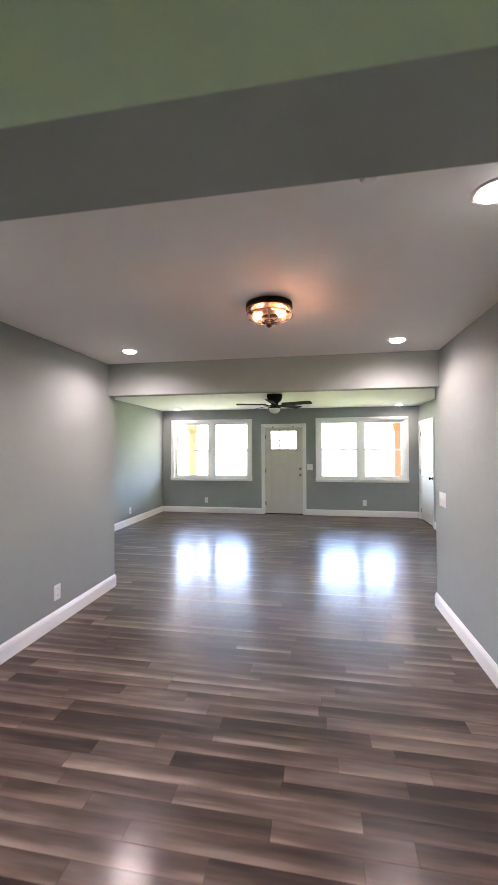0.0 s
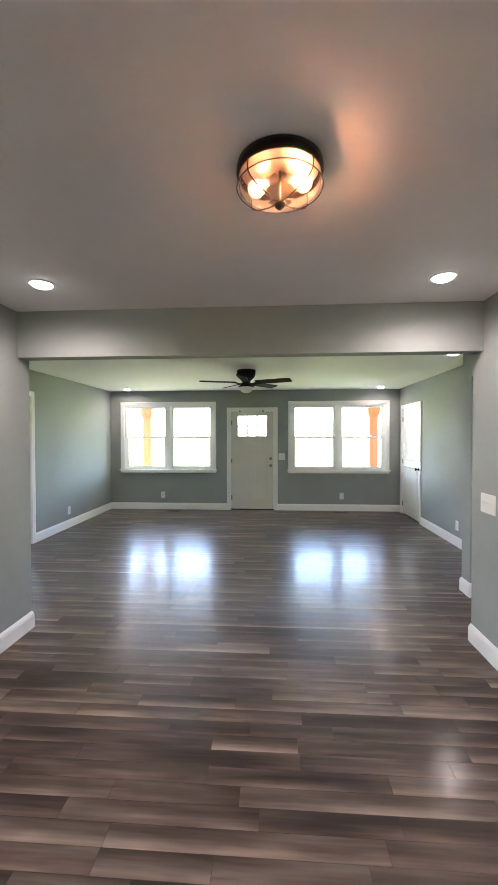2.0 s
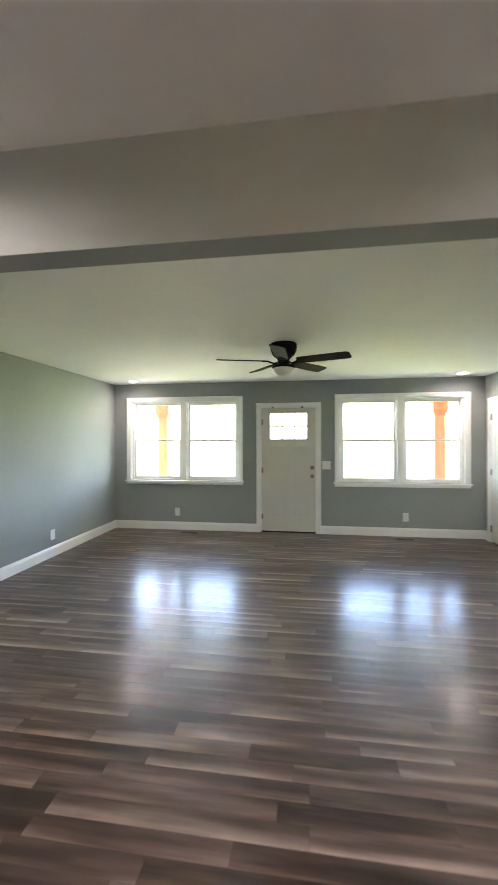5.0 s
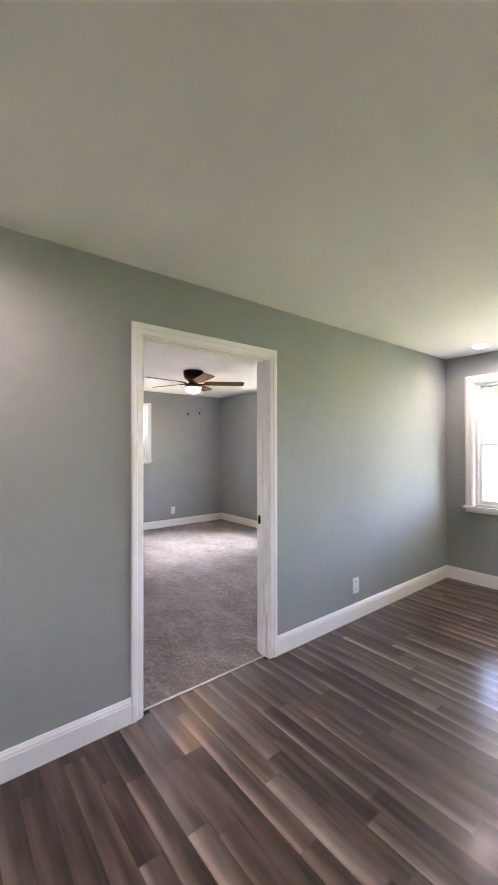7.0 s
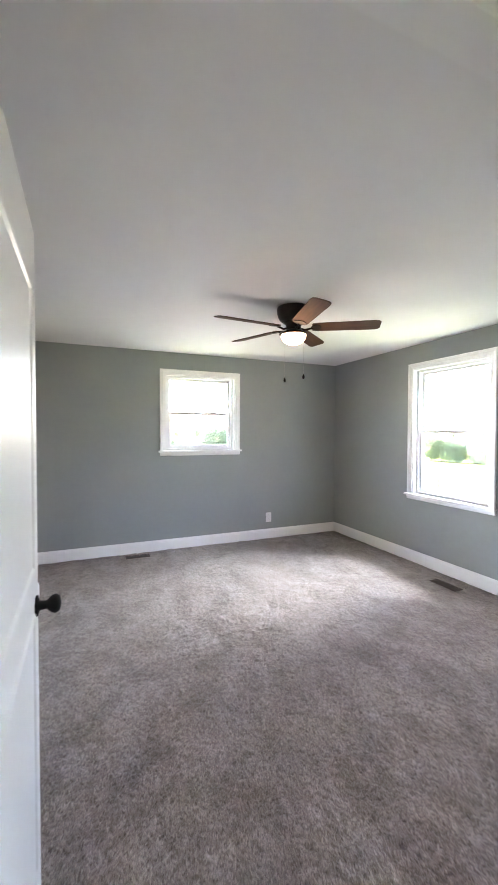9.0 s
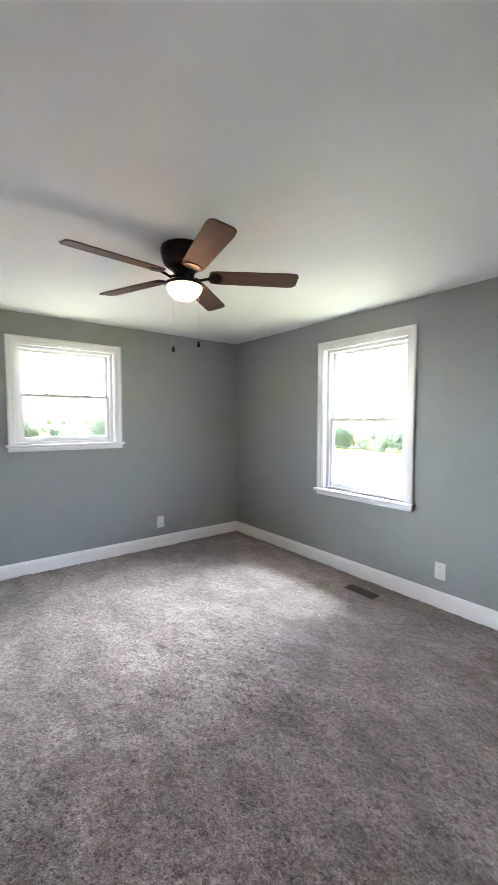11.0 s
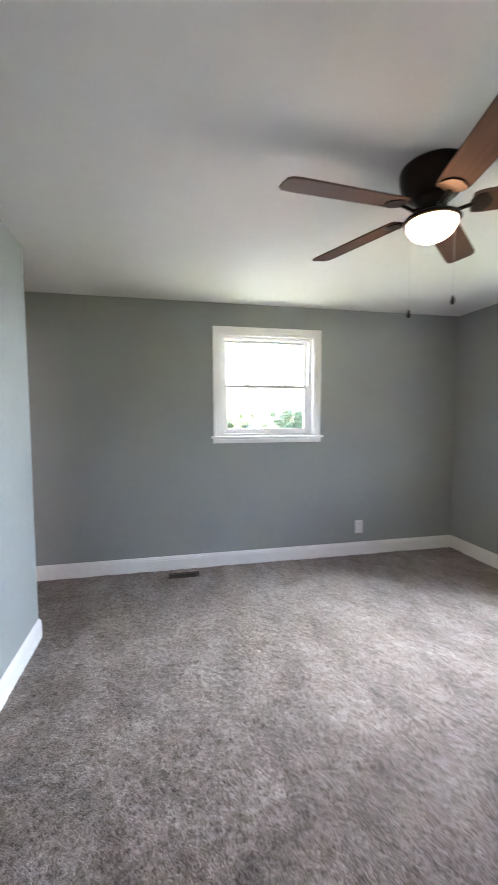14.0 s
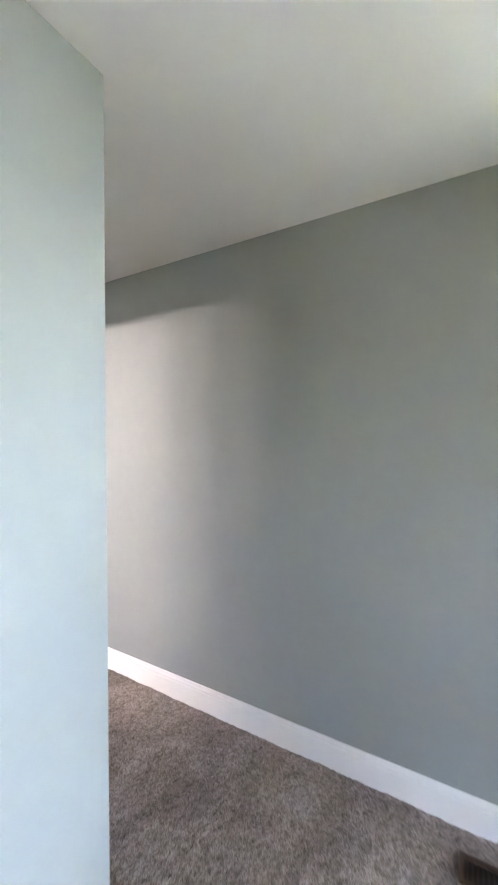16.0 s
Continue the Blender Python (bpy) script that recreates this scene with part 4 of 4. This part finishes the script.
def outdoors():
    structure("ground", box(bmesh.new(), -1500, 1500, -1500, 1500, -0.9, -0.6), GRASS, "mown lawn reaching to distant fields", "lawn")
    structure("pavement", box(bmesh.new(), -34, -5.2, 12.3, 22.5, -0.62, -0.585), ASPHALT, "pale gravel drive across the lawn", "drive")
    # unseen slab, added to keep direct sun out of the west and rear openings
    structure("roof", box(bmesh.new(), BW - 1.02, 3.6, -4.8, LN + 0.19, H + 0.125, H + 0.26), TRIM, "unseen roof slab with eaves sized to shade the west window", "roof")
    # made-up pale ground, added for neutral bounce light on the bedroom ceiling
    structure("bounce_yard_west", box(bmesh.new(), -34, -10.5, -6.0, 12.28, -0.62, -0.585), ASPHALT, "made-up pale yard that bounces neutral light into the bedroom", "drive")
    # porch
    structure("porch_floor", box(bmesh.new(), -3.9, 2.9, LN + 0.17, 10.85, -0.6, -0.1, 0.01), CONCRETE, "concrete front porch slab", "porch")
    structure("porch_ceiling", box(bmesh.new(), -3.74, 2.9, LN + 0.17, 11.0, 2.45, 2.6), TRIM, "white porch ceiling", "porch")
    structure("porch_beam", box(bmesh.new(), -3.72, 2.9, 10.5, 10.7, 2.24, 2.45, 0.01), CEDAR, "orange-stained cedar porch beam", "porch")
    post = thing("porch_post", "orange-stained cedar porch post with flared capital", "porch post", pose(2.30, 10.6, -0.1), "porch posts")
    part("shaft", box(bmesh.new(), -0.1, 0.1, -0.1, 0.1, 0.12, 2.16, 0.008), CEDAR, post)
    part("base", box(bmesh.new(), -0.12, 0.12, -0.12, 0.12, 0.0, 0.12, 0.01), CEDAR, post)
    b = bmesh.new()
    q = [[b.verts.new((sx * abs(r), sy * abs(r), z)) for sx, sy in ((-1, -1), (1, -1), (1, 1), (-1, 1))] for r, z in ((0.106, 2.07), (0.112, 2.09), (0.142, 2.18), (0.142, 2.34))]
    for i in range(3):
        for k in range(4):
            b.faces.new((q[i][k], q[i][(k + 1) % 4], q[i + 1][(k + 1) % 4], q[i + 1][k]))
    b.faces.new(q[0])
    b.faces.new(q[-1])
    part("capital", b, CEDAR, post)
    copy_thing(post, pose(-3.37, 10.6, -0.1))
    st = thing("yard_stake", "short orange wooden stake in the lawn", "stake", pose(-13.85, 17.63, -0.585))
    part("stake_body", box(bmesh.new(), -0.05, 0.05, -0.05, 0.05, 0.0, 0.55, 0.01), CEDAR, st)
    kinds = []
    for seed, h, s in ((3, 7.0, 2.6), (11, 9.0, 3.2), (23, 3.2, 1.9)):
        trunk, crown = tree_mesh(seed, h, s)
        t = thing("tree", "leafy green broadleaf tree on the far lawn" if h > 4 else "rounded green shrub in a far hedge row", "tree", pose(0, 0, -0.6), "far trees")
        for nm, me in (("trunk", trunk), ("crown", crown)):
            ob = new(nm, me)
            ob.parent = t
        kinds.append(t)
    rng = random.Random(4)
    spots = []
    for k in range(24):
        spots.append((2, -34 + k * 0.85 + rng.uniform(-0.3, 0.3), 29.0 + rng.uniform(-1.2, 1.2), rng.uniform(0.42, 0.56)))
    for k in range(22):
        spots.append((k % 2, -165 + k * 4.6 + rng.uniform(-3, 3), 118 + rng.uniform(-14, 14), rng.uniform(0.3, 0.45)))
    for k in range(26):
        spots.append((2, -43 + rng.uniform(-3, 3), 6 + k * 0.9 + rng.uniform(-0.5, 0.5), rng.uniform(0.68, 0.8) if k >= 12 else rng.uniform(0.45, 0.58) if k <= 7 else rng.uniform(0.25, 0.35)))
    for k in range(24):
        spots.append((k % 2, -96 + rng.uniform(-6, 6), -8 + k * 3.4 + rng.uniform(-1, 1), rng.uniform(0.26, 0.36)))
    used = set()
    for kind, x, y, sc in spots:
        m = pose(x, y, -0.6, 0, 0, rng.uniform(0, 360))
        t = kinds[kind]
        if kind not in used:
            used.add(kind)
            t.matrix_basis = m
        else:
            t = copy_thing(t, m)
        t.scale = (sc, sc, sc)


# ---- build ----
window("window_1", pose(sum(W1) / 2, LN, 0), W1[1] - W1[0], *WZ, 2, "white double-hung twin window with moulded casing")
window("window_2", pose(sum(W2) / 2, LN, 0), W2[1] - W2[0], *WZ, 2, "white double-hung twin window with moulded casing")
window("window_3", pose(BW, sum(BWY) / 2, 0, 0, 0, 90), BWY[1] - BWY[0], *BWZ, 1, "small white double-hung window with moulded casing")
window("window_4", pose(sum(BNX) / 2, BNORTH, 0), BNX[1] - BNX[0], *BNZ, 1, "tall white double-hung window with moulded casing")
front_door()
closet_door()
bedroom_doorway()
bedroom_door()
outdoors()

flush_lamp(-0.118, 2.161).scale = (0.915, 0.915, 0.88)
smoke_detector(0.352, 1.025).scale = (0.82, 0.82, 0.9)
# the last one, in the hall, is unseen: added to brighten the hall jamb
for x, y in ((0.85, 3.165), (-1.55, 3.105), (0.81, 1.224), (-1.55, 1.2), (1.886, 8.345), (-3.038, 8.344), (1.886, 5.349), (-3.038, 4.2), (2.6, 4.14)):
    downlight(x, y, 1.7 if y < 3.5 else 0.8 if y > 8 else 0.95)
living_fan = ceiling_fan(pose(-0.53, 6.30, H), 340, BLADE_DARK, BLACK, DOME_OFF, "black hugger ceiling fan with five dark blades and an unlit dome", [])
living_fan.scale = (1, 1, 1.12)
ceiling_fan(pose(-5.886, 6.83, H), 58, BLADE, BRONZE, DOME_ON, "bronze hugger ceiling fan with five walnut blades and a lit dome", [(-0.143, 0.0, -0.55), (0.088, 0.04, -0.55)])

outlet(pose(-2.43, LN, 0.298))
outlet(pose(1.214, LN, 0.298))
outlet(pose(LW, 7.018, 0.282, 0, 0, 90))
outlet(pose(LE, 6.25, 0.284, 0, 0, -90))
outlet(pose(DW, 2.767, 0.285, 0, 0, 90))
outlet(pose(BW, 7.637, 0.292, 0, 0, 90))
outlet(pose(-5.279, BNORTH, 0.293))
outlet(pose(-6.30, BUMP, 0.262, 0, 0, 180))
switch(pose(0.017, LN, 1.092), 2, "white double light switch beside the front door")
switch(pose(DE, 3.52, 1.05, 0, 0, -90), 3, "white triple light switch plate on the dining wall")
floor_vent(pose(-2.163, 8.49, 0.001), 0.25, 0.09)
floor_vent(pose(1.155, 8.51, 0.001), 0.25, 0.09)
floor_vent(pose(-5.808, 8.455, 0.012), 0.285, 0.11)
floor_vent(pose(-7.80, 5.87, 0.012, 0, 0, 90), 0.27, 0.11)

# bathroom beyond the passage: three vanity bulbs
vanity = thing("vanity_light", "lit three-bulb vanity light bar on the bathroom wall", "wall light", pose(-5.75, 2.9, 1.92))
part("back_bar", box(bmesh.new(), 0.06, 0.09, -0.5, 0.5, -0.04, 0.04, 0.006), NICKEL, vanity)
structure("wall_bath_vanity", box(bmesh.new(), -5.66, -5.56, 2.2, 4.71, 0.0, H), PAINT, "sage grey painted bathroom wall", "wall")
for k in (-1, 0, 1):
    part("bulb", lathe(bmesh.new(), [(0.006, 0.045), (0.035, 0.03), (0.045, 0.0), (0.035, -0.03), (0.006, -0.045)], 20, 0, 0.38 * k), CANLENS, vanity, "glowing globe bulb", True)
    lamp("vanity_bulb", "POINT", pose(-5.82, 2.9 + 0.38 * k, 1.92), 1.7, (1.0, 0.83, 0.78), 0.06)

lay_carpet()
lay_floor()
